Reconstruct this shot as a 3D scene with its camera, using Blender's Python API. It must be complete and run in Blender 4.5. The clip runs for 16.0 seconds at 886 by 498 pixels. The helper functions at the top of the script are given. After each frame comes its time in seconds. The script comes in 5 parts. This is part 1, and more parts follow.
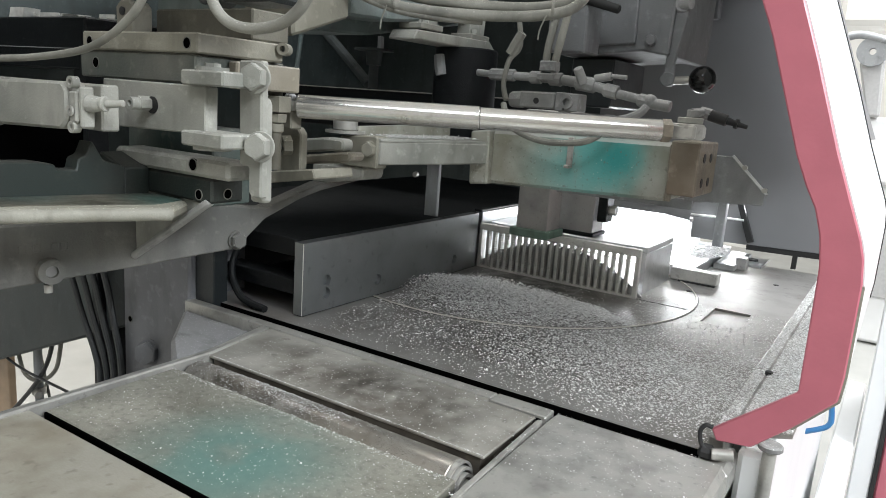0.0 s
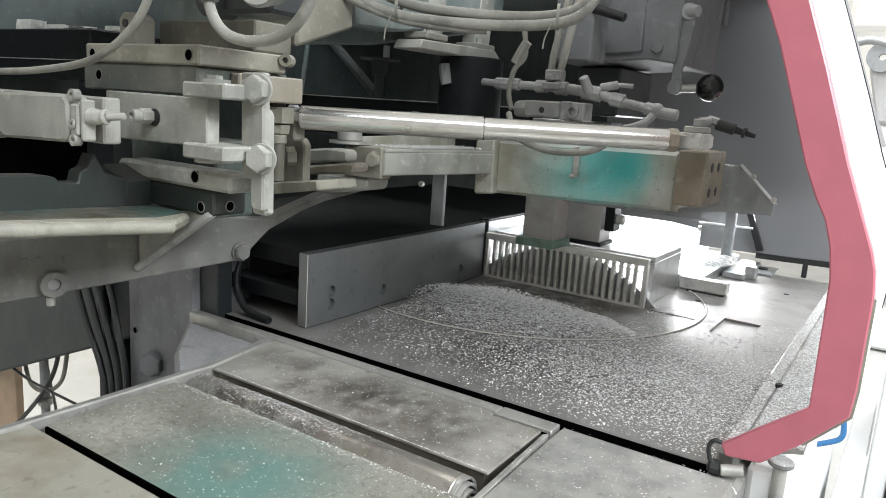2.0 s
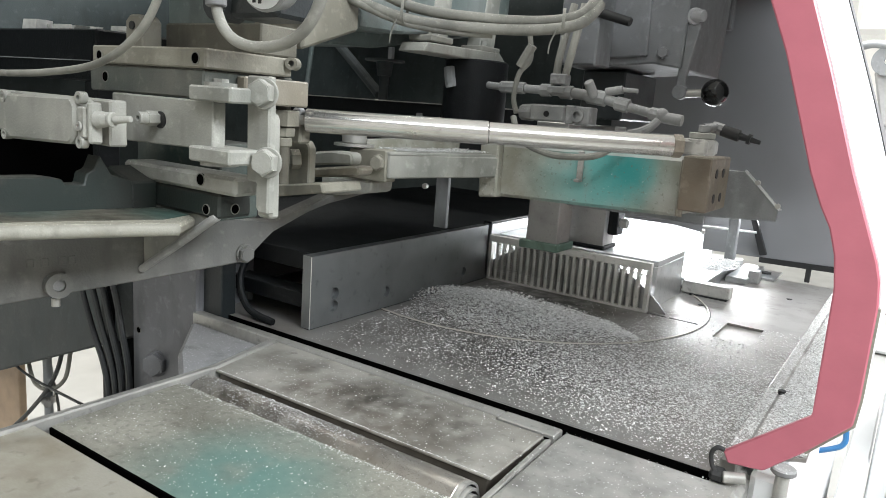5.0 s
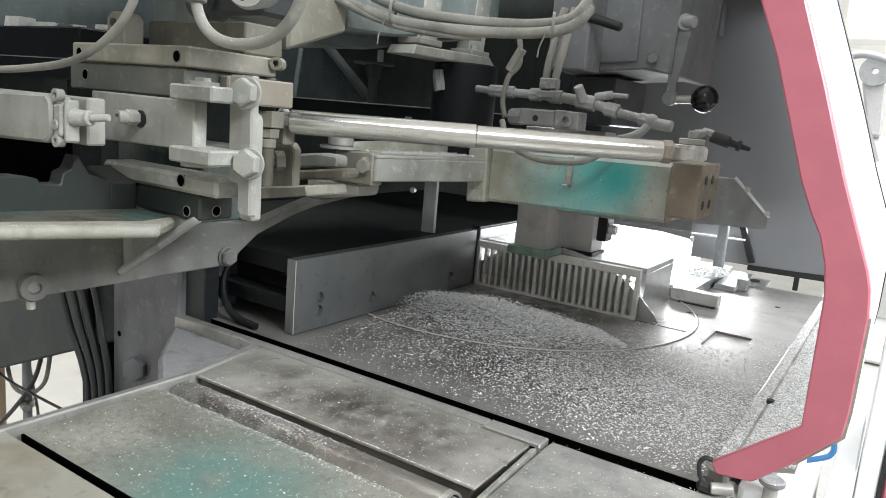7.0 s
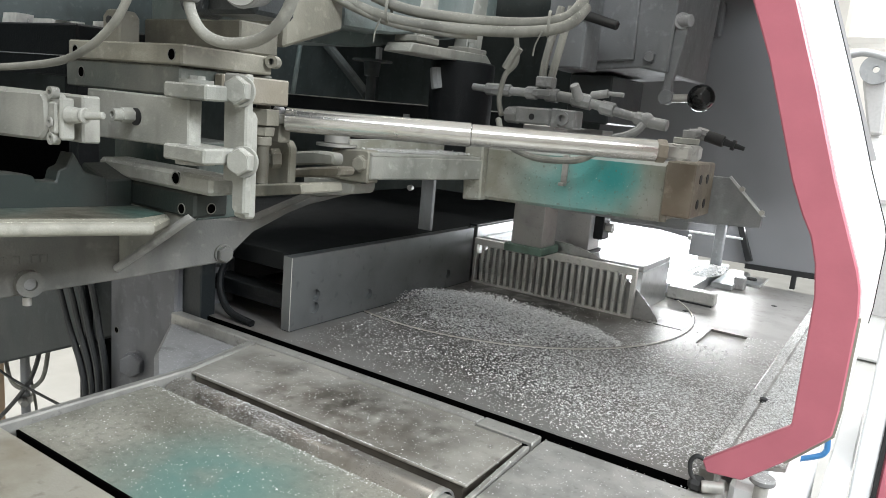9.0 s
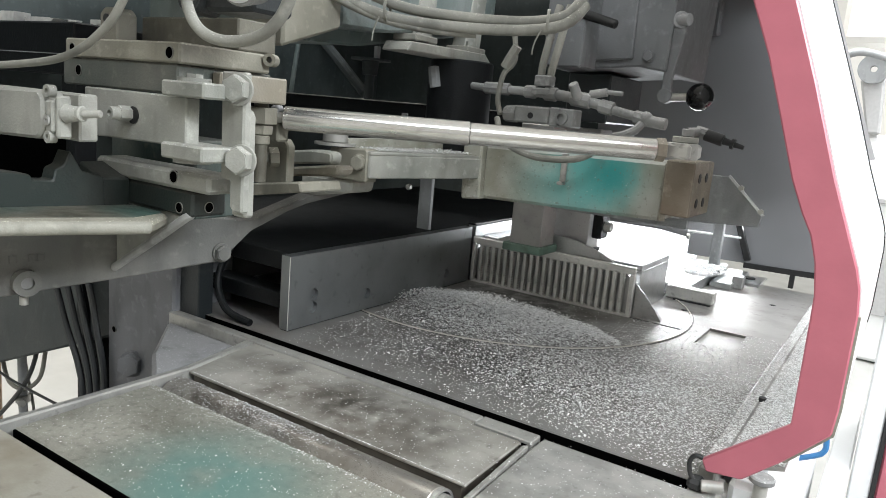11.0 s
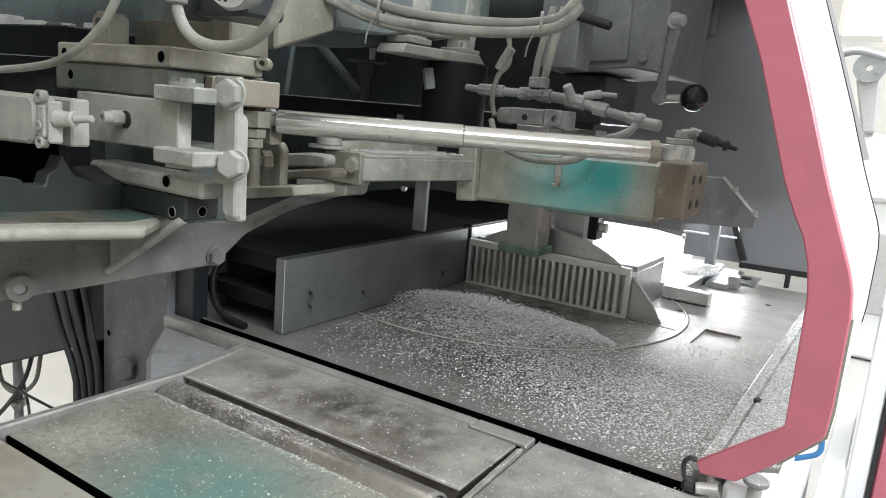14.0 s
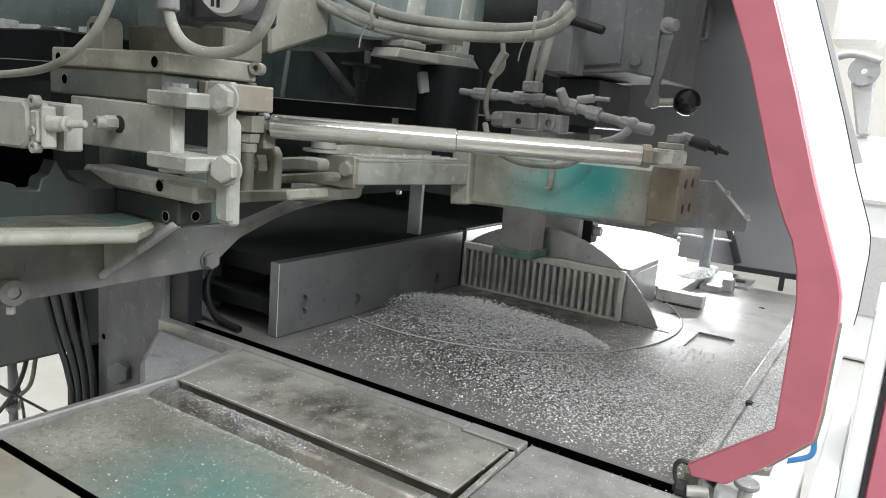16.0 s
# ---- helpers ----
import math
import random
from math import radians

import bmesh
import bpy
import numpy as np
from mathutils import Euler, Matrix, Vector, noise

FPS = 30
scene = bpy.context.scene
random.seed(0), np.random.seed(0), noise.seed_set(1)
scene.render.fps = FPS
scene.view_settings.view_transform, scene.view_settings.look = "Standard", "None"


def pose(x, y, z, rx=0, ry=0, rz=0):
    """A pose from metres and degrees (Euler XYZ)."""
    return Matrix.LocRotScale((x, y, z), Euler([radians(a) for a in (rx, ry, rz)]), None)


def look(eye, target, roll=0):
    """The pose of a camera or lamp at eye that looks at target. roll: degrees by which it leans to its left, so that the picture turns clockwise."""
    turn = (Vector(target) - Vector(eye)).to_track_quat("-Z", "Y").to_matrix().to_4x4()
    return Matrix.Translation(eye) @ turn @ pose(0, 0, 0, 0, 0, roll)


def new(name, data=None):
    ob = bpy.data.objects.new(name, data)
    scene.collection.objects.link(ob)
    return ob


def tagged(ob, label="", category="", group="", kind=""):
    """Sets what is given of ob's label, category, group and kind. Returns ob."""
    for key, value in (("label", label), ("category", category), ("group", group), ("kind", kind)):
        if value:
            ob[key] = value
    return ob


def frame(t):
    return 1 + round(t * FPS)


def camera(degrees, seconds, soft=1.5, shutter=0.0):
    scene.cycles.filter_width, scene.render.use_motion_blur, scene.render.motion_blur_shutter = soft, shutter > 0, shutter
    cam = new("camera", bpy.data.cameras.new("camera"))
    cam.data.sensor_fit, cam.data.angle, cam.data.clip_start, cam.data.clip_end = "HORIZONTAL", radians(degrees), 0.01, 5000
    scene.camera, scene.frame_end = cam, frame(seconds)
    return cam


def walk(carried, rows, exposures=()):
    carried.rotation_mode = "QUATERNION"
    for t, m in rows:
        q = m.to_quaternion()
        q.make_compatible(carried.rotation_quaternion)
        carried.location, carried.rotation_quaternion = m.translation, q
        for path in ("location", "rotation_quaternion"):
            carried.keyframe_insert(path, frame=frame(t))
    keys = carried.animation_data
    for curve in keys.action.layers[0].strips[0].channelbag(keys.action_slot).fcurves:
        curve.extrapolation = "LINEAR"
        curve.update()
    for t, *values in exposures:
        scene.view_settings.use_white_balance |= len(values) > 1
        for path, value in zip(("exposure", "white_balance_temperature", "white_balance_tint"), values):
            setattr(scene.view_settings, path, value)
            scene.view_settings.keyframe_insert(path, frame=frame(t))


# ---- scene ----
cam = camera(63.5, 16.0, soft=0.9)
PATH = [
    (0, (0.768, -0.805, 1.251), (-0.283, 0.849, 0.85), 4.1),
    (0.5, (0.765, -0.8, 1.252), (-0.296, 0.848, 0.854), 3.8),
    (1, (0.763, -0.795, 1.251), (-0.304, 0.85, 0.855), 3.8),
    (1.5, (0.763, -0.795, 1.255), (-0.305, 0.85, 0.863), 3.6),
    (2, (0.767, -0.794, 1.255), (-0.307, 0.849, 0.872), 3.8),
    (2.5, (0.77, -0.798, 1.258), (-0.311, 0.84, 0.874), 3.8),
    (3, (0.768, -0.8, 1.258), (-0.32, 0.833, 0.874), 3.8),
    (3.5, (0.766, -0.8, 1.259), (-0.32, 0.835, 0.872), 4.0),
    (4, (0.767, -0.798, 1.26), (-0.313, 0.84, 0.871), 4.1),
    (6.5, (0.761, -0.788, 1.261), (-0.317, 0.855, 0.892), 4.5),
    (7, (0.761, -0.781, 1.258), (-0.297, 0.876, 0.889), 4.9),
    (7.5, (0.761, -0.777, 1.256), (-0.288, 0.884, 0.88), 5.2),
    (8, (0.765, -0.774, 1.258), (-0.284, 0.886, 0.877), 5.0),
    (8.5, (0.764, -0.778, 1.26), (-0.291, 0.877, 0.876), 5.0),
    (9, (0.769, -0.779, 1.261), (-0.289, 0.875, 0.883), 5.1),
    (11.5, (0.767, -0.776, 1.26), (-0.283, 0.882, 0.879), 5.2),
    (12, (0.77, -0.771, 1.262), (-0.279, 0.887, 0.876), 5.3),
    (12.5, (0.77, -0.769, 1.26), (-0.282, 0.888, 0.878), 5.1),
    (13, (0.769, -0.768, 1.258), (-0.282, 0.888, 0.871), 5.2),
    (13.5, (0.77, -0.77, 1.261), (-0.278, 0.891, 0.879), 5.3),
    (14, (0.77, -0.774, 1.264), (-0.278, 0.886, 0.885), 4.9),
    (14.5, (0.77, -0.78, 1.267), (-0.278, 0.883, 0.898), 4.9),
    (15, (0.773, -0.781, 1.266), (-0.277, 0.881, 0.895), 5.0),
    (15.5, (0.773, -0.778, 1.267), (-0.274, 0.885, 0.897), 4.9),
    (16, (0.776, -0.774, 1.267), (-0.267, 0.891, 0.895), 4.9),
]
walk(cam, [(t, look(eye, target, roll)) for t, eye, target, roll in PATH],
     exposures=[(0, -0.17), (0.5, 0.02), (1.5, 0.07), (4, 0.10), (9, 0.08), (12.5, -0.02), (16, -0.02)])

# ---- world and large lights ----
world = bpy.data.worlds.new("world")
scene.world = world
world.use_nodes = True
bg = world.node_tree.nodes["Background"]
bg.inputs[0].default_value = (0.9, 0.95, 1.0, 1)
bg.inputs[1].default_value = 0.25


def area_lamp(name, at, target, sx, sy, power, colour=(1, 1, 1)):
    data = bpy.data.lights.new(name, "AREA")
    data.shape, data.size, data.size_y, data.energy, data.color = "RECTANGLE", sx, sy, power, colour
    ob = new(name, data)
    ob.matrix_world = look(at, target)
    return ob


area_lamp("hall_lamp", (2.9, -0.4, 2.7), (0.4, -0.1, 1.0), 1.6, 0.7, 114, (0.895, 0.95, 1.0))
area_lamp("hall_lamp_front", (1.9, -2.1, 3.4), (0.4, 0.2, 0.9), 2.4, 0.8, 71, (0.89, 0.945, 1.0))
area_lamp("hall_lamp_rear", (1.2, 3.6, 3.6), (1.0, 3.0, 0.0), 3.0, 1.2, 270, (0.96, 0.98, 1.0))
area_lamp("hall_lamp_west", (-2.4, 0.6, 3.4), (-2.2, 0.6, 0.0), 1.2, 3.0, 140, (1.0, 0.99, 0.97))
# Added for the opening's daylight; larger than it and before the back panel.
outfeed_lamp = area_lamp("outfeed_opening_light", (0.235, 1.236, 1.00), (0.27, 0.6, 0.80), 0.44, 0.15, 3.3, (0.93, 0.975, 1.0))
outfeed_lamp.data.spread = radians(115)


# ---- materials ----
def tree(name):
    m = bpy.data.materials.new(name)
    m.use_nodes = True
    nt = m.node_tree
    return m, nt, nt.nodes["Principled BSDF"]


def noise_fac(nt, scale, detail, lo, hi, coord="Object", stretch=(1, 1, 1)):
    tc = nt.nodes.new("ShaderNodeTexCoord")
    mp = nt.nodes.new("ShaderNodeMapping")
    mp.inputs["Scale"].default_value = stretch
    nz = nt.nodes.new("ShaderNodeTexNoise")
    nz.inputs["Scale"].default_value, nz.inputs["Detail"].default_value = scale, detail
    mr = nt.nodes.new("ShaderNodeMapRange")
    mr.inputs[1].default_value, mr.inputs[2].default_value = lo, hi
    nt.links.new(tc.outputs[coord], mp.inputs[0])
    nt.links.new(mp.outputs[0], nz.inputs["Vector"])
    nt.links.new(nz.outputs[0], mr.inputs[0])
    return mr.outputs[0]


def mix(nt, fac, a, b):
    n = nt.nodes.new("ShaderNodeMix")
    n.data_type = "RGBA"
    nt.links.new(fac, n.inputs[0])
    for v, i in ((a, 6), (b, 7)):
        if isinstance(v, tuple):
            n.inputs[i].default_value = (*v, 1)
        else:
            nt.links.new(v, n.inputs[i])
    return n.outputs[2]


def bump(nt, bsdf, height, strength, distance=0.001):
    b = nt.nodes.new("ShaderNodeBump")
    b.inputs["Strength"].default_value, b.inputs["Distance"].default_value = strength, distance
    nt.links.new(height, b.inputs["Height"])
    nt.links.new(b.outputs[0], bsdf.inputs["Normal"])


def rough_range(nt, bsdf, fac, lo, hi):
    r = nt.nodes.new("ShaderNodeMapRange")
    r.inputs[3].default_value, r.inputs[4].default_value = lo, hi
    nt.links.new(fac, r.inputs[0])
    nt.links.new(r.outputs[0], bsdf.inputs["Roughness"])


def up_fac(nt, lo=0.3, hi=0.9):
    """How far a face looks upwards: where dust settles."""
    g = nt.nodes.new("ShaderNodeNewGeometry")
    s = nt.nodes.new("ShaderNodeSeparateXYZ")
    r = nt.nodes.new("ShaderNodeMapRange")
    r.inputs[1].default_value, r.inputs[2].default_value = lo, hi
    nt.links.new(g.outputs["Normal"], s.inputs[0])
    nt.links.new(s.outputs[2], r.inputs[0])
    return r.outputs[0]


def times(nt, a, b):
    n = nt.nodes.new("ShaderNodeMath")
    n.operation = "MULTIPLY"
    for v, i in ((a, 0), (b, 1)):
        if isinstance(v, (int, float)):
            n.inputs[i].default_value = v
        else:
            nt.links.new(v, n.inputs[i])
    return n.outputs[0]


def plus(nt, a, b):
    n = nt.nodes.new("ShaderNodeMath")
    n.operation, n.use_clamp = "ADD", True
    nt.links.new(a, n.inputs[0])
    nt.links.new(b, n.inputs[1])
    return n.outputs[0]


def patch(nt, centre, radius, soft=1.0):
    """1 inside a round patch about a point of the object, fading to 0 at its radius."""
    tc = nt.nodes.new("ShaderNodeTexCoord")
    d = nt.nodes.new("ShaderNodeVectorMath")
    d.operation = "DISTANCE"
    d.inputs[1].default_value = centre
    r = nt.nodes.new("ShaderNodeMapRange")
    r.interpolation_type = "SMOOTHSTEP"
    r.inputs[1].default_value, r.inputs[2].default_value = radius, radius * (1 - soft)
    nt.links.new(tc.outputs["Object"], d.inputs[0])
    nt.links.new(d.outputs["Value"], r.inputs[0])
    return r.outputs[0]


def dusty_paint(name, paint, dust=(0.36, 0.36, 0.34), cover=(0.35, 0.65), rough=(0.5, 0.8), patches=(), speck=0.5, gloss=0.5):
    """Paint under a coat of grinding dust, rubbed off in patches, with drips, grime and bright specks."""
    m, nt, b = tree(name)
    f = noise_fac(nt, 11, 8, *cover)
    f = plus(nt, f, times(nt, up_fac(nt), 0.8))
    col = mix(nt, f, paint, dust)
    for centre, radius, colour in patches:
        p = times(nt, patch(nt, centre, radius), noise_fac(nt, 40, 5, 0.12, 0.42))
        col = mix(nt, p, col, colour)
    grime = noise_fac(nt, 28, 9, 0.52, 0.72, stretch=(1, 1, 0.35))
    col = mix(nt, times(nt, grime, 0.6), col, tuple(c * 0.35 for c in dust))
    pale = noise_fac(nt, 60, 6, 0.58, 0.74)
    col = mix(nt, times(nt, pale, 0.45), col, tuple(min(c * 1.5, 0.8) for c in dust))
    g = noise_fac(nt, 900, 2, 0.3, 0.7)
    col = mix(nt, times(nt, g, 0.3), col, tuple(c * 0.5 for c in dust))
    s = times(nt, times(nt, noise_fac(nt, 420, 1, 0.66, 0.70), speck), up_fac(nt, 0.2, 0.7))
    col = mix(nt, s, col, tuple(min(c * 2.4, 0.85) for c in dust))
    nt.links.new(col, b.inputs["Base Color"])
    rough_range(nt, b, f, *rough)
    b.inputs["Specular IOR Level"].default_value = gloss
    bump(nt, b, noise_fac(nt, 350, 5, 0.2, 0.8), 0.3)
    return m


def metal(name, colour, rough=(0.25, 0.45), scale=30, stretch=(1, 1, 1), stain=(0.5, 0.5, 0.5), metallic=1.0, stain_lo=0.45, strength=0.05):
    m, nt, b = tree(name)
    f = noise_fac(nt, scale, 9, stain_lo, 0.72)
    grain = noise_fac(nt, 260, 4, 0.3, 0.7, stretch=stretch)
    col = mix(nt, f, colour, tuple(c * s for c, s in zip(colour, stain)))
    spots = noise_fac(nt, scale * 5, 6, 0.60, 0.72)
    col = mix(nt, times(nt, spots, 0.5), col, tuple(c * s * 0.6 for c, s in zip(colour, stain)))
    col = mix(nt, times(nt, grain, 0.25), col, tuple(c * 0.65 for c in colour))
    nt.links.new(col, b.inputs["Base Color"])
    b.inputs["Metallic"].default_value = metallic
    r = nt.nodes.new("ShaderNodeMath")
    r.operation = "MULTIPLY_ADD"
    nt.links.new(f, r.inputs[0])
    r.inputs[1].default_value = 0.5
    nt.links.new(times(nt, grain, 0.5), r.inputs[2])
    rough_range(nt, b, r.outputs[0], *rough)
    if strength:
        bump(nt, b, grain, strength)
    return m


def plain(name, colour, rough=0.5, metallic=0.0, vary=0.12, scale=60):
    m, nt, b = tree(name)
    f = noise_fac(nt, scale, 4, 0.3, 0.7)
    nt.links.new(mix(nt, f, colour, tuple(c * (1 - vary) for c in colour)), b.inputs["Base Color"])
    b.inputs["Roughness"].default_value, b.inputs["Metallic"].default_value = rough, metallic
    bump(nt, b, noise_fac(nt, scale * 8, 2, 0.3, 0.7), 0.06)
    return m


GREY = dusty_paint("dusty_grey_paint", (0.215, 0.22, 0.195), (0.385, 0.38, 0.34))
OLIVE = dusty_paint("dusty_olive_paint", (0.15, 0.14, 0.11), (0.315, 0.30, 0.245))
CASTGREY = dusty_paint("dusty_cast_grey", (0.118, 0.12, 0.112), (0.205, 0.20, 0.185))
# Olive darkened; on the upper rail and lifting lug it paints in shade.
OLIVEDARK = dusty_paint("darkened_olive_paint", (0.075, 0.068, 0.05), (0.19, 0.18, 0.145))
GREEN = dusty_paint("dusty_green_paint", (0.06, 0.072, 0.062), (0.19, 0.185, 0.16), (0.4, 0.75))
STEEL = metal("worn_steel", (0.45, 0.44, 0.41), (0.32, 0.5), 22, (1, 8, 1), metallic=0.45)
TABLE = metal("ground_steel_table", (0.37, 0.36, 0.343), (0.40, 0.54), 9, (8, 1, 1), (0.6, 0.57, 0.54), metallic=0.6, strength=0.03)
FENCE = metal("fence_steel", (0.20, 0.21, 0.213), (0.32, 0.45), 12, (1, 1, 12), (0.8, 0.8, 0.8), metallic=0.6, strength=0.03)
CHROME = metal("bright_rod", (0.66, 0.65, 0.62), (0.20, 0.30), 14, (1, 1, 1), (0.88, 0.85, 0.80), strength=0.0, metallic=0.9, stain_lo=0.5)
ALU = metal("machined_aluminium", (0.62, 0.63, 0.64), (0.28, 0.42), 20, (1, 6, 1), (0.8, 0.8, 0.8))
BLADE = metal("saw_blade_steel", (0.52, 0.52, 0.52), (0.38, 0.5), 16, (1, 1, 1), (0.8, 0.8, 0.8))
BLACK = dusty_paint("black_paint", (0.005, 0.006, 0.007), (0.016, 0.018, 0.019), (0.5, 0.9), (0.45, 0.7), speck=0.25, gloss=0.2)
DARK = dusty_paint("dark_machine_paint", (0.014, 0.018, 0.020), (0.040, 0.044, 0.043), (0.5, 0.85), (0.4, 0.65), speck=0.25)
RED = plain("red_paint", (0.50, 0.145, 0.185), 0.34, 0, 0.10, 25)
WHITE = plain("white_paint", (0.80, 0.81, 0.81), 0.4, 0, 0.05, 10)
PANEL = dusty_paint("grey_hood_paint", (0.25, 0.26, 0.27), (0.34, 0.35, 0.35), (0.3, 0.8))
HOODGREY = plain("hood_inner_grey", (0.225, 0.225, 0.235), 0.42, 0, 0.14, 3)
RUBBER = plain("black_rubber", (0.015, 0.015, 0.015), 0.6)
KNOB = plain("black_bakelite", (0.006, 0.006, 0.006), 0.12, 0, 0.1)
HOSE = dusty_paint("grey_hose", (0.145, 0.143, 0.125), (0.285, 0.28, 0.245), (0.3, 0.6))
CABLE = plain("black_cable", (0.022, 0.024, 0.026), 0.45)
FITTING = dusty_paint("dusty_fitting", (0.12, 0.12, 0.12), (0.36, 0.36, 0.35), (0.35, 0.65))
FITLIGHT = dusty_paint("lever_grey", (0.24, 0.24, 0.24), (0.36, 0.36, 0.36))
CHAMFER = dusty_paint("hole_chamfer", (0.13, 0.13, 0.115), (0.22, 0.215, 0.19))
RIBMAT = dusty_paint("worn_rib", (0.24, 0.24, 0.23), (0.42, 0.42, 0.40))
BLUE = plain("blue_tube", (0.04, 0.18, 0.40), 0.35)


def rubbed_teal():
    """Pale dust caked over paint that is rubbed down to its teal in the middle, pitted towards the weld."""
    m, nt, b = tree("rubbed_teal_paint")
    col = mix(nt, noise_fac(nt, 26, 8, 0.35, 0.7), (0.25, 0.245, 0.195), (0.38, 0.375, 0.33))
    for centre, radius, colour, strength in (((0.327, 0.25, 1.177), 0.125, (0.17, 0.40, 0.37), 0.85), ((0.378, 0.25, 1.188), 0.105, (0.10, 0.37, 0.345), 0.95), ((0.398, 0.25, 1.188), 0.060, (0.015, 0.25, 0.235), 0.9), ((0.465, 0.25, 1.15), 0.05, (0.42, 0.42, 0.38), 0.8)):
        col = mix(nt, times(nt, times(nt, patch(nt, centre, radius, 0.95), noise_fac(nt, 22, 6, 0.1, 0.5, stretch=(1, 1, 0.6))), strength), col, colour)
    pits = times(nt, noise_fac(nt, 160, 5, 0.60, 0.68), 0.55)
    col = mix(nt, pits, col, (0.14, 0.135, 0.11))
    col = mix(nt, times(nt, noise_fac(nt, 300, 2, 0.68, 0.72), 0.5), col, (0.7, 0.7, 0.67))
    edge = times(nt, up_fac(nt, 0.3, 0.8), 0.8)
    col = mix(nt, edge, col, (0.40, 0.40, 0.37))
    nt.links.new(col, b.inputs["Base Color"])
    rough_range(nt, b, noise_fac(nt, 18, 5, 0.3, 0.7), 0.36, 0.62)
    bump(nt, b, noise_fac(nt, 240, 5, 0.2, 0.8), 0.35)
    return m


TEAL = rubbed_teal()


def chip_metal():
    m, nt, b = tree("aluminium_chip")
    g = nt.nodes.new("ShaderNodeNewGeometry")
    p = nt.nodes.new("ShaderNodeMath")
    p.operation = "POWER"
    p.inputs[1].default_value = 0.8
    nt.links.new(g.outputs["Random Per Island"], p.inputs[0])
    nt.links.new(mix(nt, p.outputs[0], (0.52, 0.515, 0.50), (1.0, 1.0, 0.99)), b.inputs["Base Color"])
    b.inputs["Roughness"].default_value, b.inputs["Metallic"].default_value = 0.42, 0.08
    return m


def glow(name, colour, strength):
    m, nt, b = tree(name)
    b.inputs["Base Color"].default_value = (*colour, 1)
    b.inputs["Emission Color"].default_value = (*colour, 1)
    b.inputs["Emission Strength"].default_value = strength
    return m


CHIP = chip_metal()
DAYLIGHT = glow("outfeed_daylight", (0.92, 0.97, 1.0), 1.8)
TAN = dusty_paint("yellowed_steel", (0.21, 0.185, 0.14), (0.36, 0.335, 0.285), (0.35, 0.75))
FLOOR = plain("hall_floor", (0.42, 0.42, 0.40), 0.45, 0, 0.2, 4)
WALL = plain("hall_wall", (0.78, 0.76, 0.72), 0.7, 0, 0.06, 2)
FARGREY = plain("far_grey", (0.45, 0.45, 0.45), 0.5)
CREAM = plain("cream_panel", (0.74, 0.69, 0.63), 0.6)
FRAMEWOOD = plain("tan_wood", (0.52, 0.38, 0.26), 0.55, 0, 0.25, 20)
# Black without gloss that paints in the shade inside gaps and holes.
GAPBLACK = plain("painted_gap_shade", (0.002, 0.002, 0.002), 1.0)
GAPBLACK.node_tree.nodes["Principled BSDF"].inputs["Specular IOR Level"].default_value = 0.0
GROOVE = plain("dark_brown_groove", (0.12, 0.105, 0.085), 0.55, 0, 0.5, 40)
DARKBRACE = dusty_paint("dark_brace_paint", (0.05, 0.058, 0.058), (0.10, 0.11, 0.108), (0.4, 0.9), speck=0.3)
TEALBLACK = dusty_paint("dark_teal_housing", (0.040, 0.052, 0.052), (0.075, 0.088, 0.086), (0.4, 0.9), (0.5, 0.7), speck=0.2, gloss=0.3)
BLACKMATT = plain("matt_black", (0.012, 0.013, 0.014), 0.65)
GREENPAD = dusty_paint("green_pad_paint", (0.11, 0.22, 0.17), (0.20, 0.29, 0.24))
RUST = dusty_paint("brown_oiled_steel", (0.17, 0.13, 0.09), (0.30, 0.27, 0.22))


STEEL_STAIN = metal("oil_stained_steel", (0.47, 0.455, 0.41), (0.34, 0.55), 10, (1, 8, 1), (0.22, 0.19, 0.16), stain_lo=0.40, metallic=0.35)
ROLLER = metal("turned_roller", (0.44, 0.415, 0.375), (0.26, 0.42), 18, (1, 16, 16), (0.6, 0.55, 0.48), metallic=0.7)
PLATE_C = metal("brown_worn_plate", (0.42, 0.40, 0.34), (0.4, 0.6), 14, (1, 5, 1), (0.6, 0.55, 0.48), metallic=0.25)
SCRAP = plain("bright_scrap", (0.78, 0.77, 0.74), 0.4, 0.2, 0.3, 60)
RINGMAT = plain("bright_ring", (0.62, 0.60, 0.54), 0.4, 0.3)
ALU_DULL = metal("dull_aluminium", (0.75, 0.74, 0.71), (0.35, 0.5), 25, (1, 1, 4), (0.8, 0.8, 0.8), metallic=0.4)
GREYPIL = dusty_paint("grey_pillar_paint", (0.135, 0.138, 0.148), (0.215, 0.218, 0.228), (0.3, 0.8))
DARKGREEN = dusty_paint("dark_green_paint", (0.03, 0.055, 0.05), (0.12, 0.125, 0.11), (0.4, 0.8))
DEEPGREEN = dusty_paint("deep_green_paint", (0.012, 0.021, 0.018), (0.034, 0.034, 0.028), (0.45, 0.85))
LIPMAT = dusty_paint("worn_lip_paint", (0.22, 0.21, 0.17), (0.31, 0.30, 0.255), speck=0.1)
FLANGE = dusty_paint("pale_flange_paint", (0.15, 0.15, 0.157), (0.235, 0.235, 0.24), (0.3, 0.7))
DARKBEAM = dusty_paint("dark_beam_paint", (0.026, 0.034, 0.035), (0.055, 0.064, 0.066), (0.4, 0.9))
TEALHEAD = dusty_paint("dusty_head_paint", (0.10, 0.14, 0.135), (0.22, 0.24, 0.23), (0.35, 0.75))
PANELDARK = dusty_paint("dark_hood_paint", (0.12, 0.125, 0.13), (0.22, 0.225, 0.23), (0.3, 0.8))
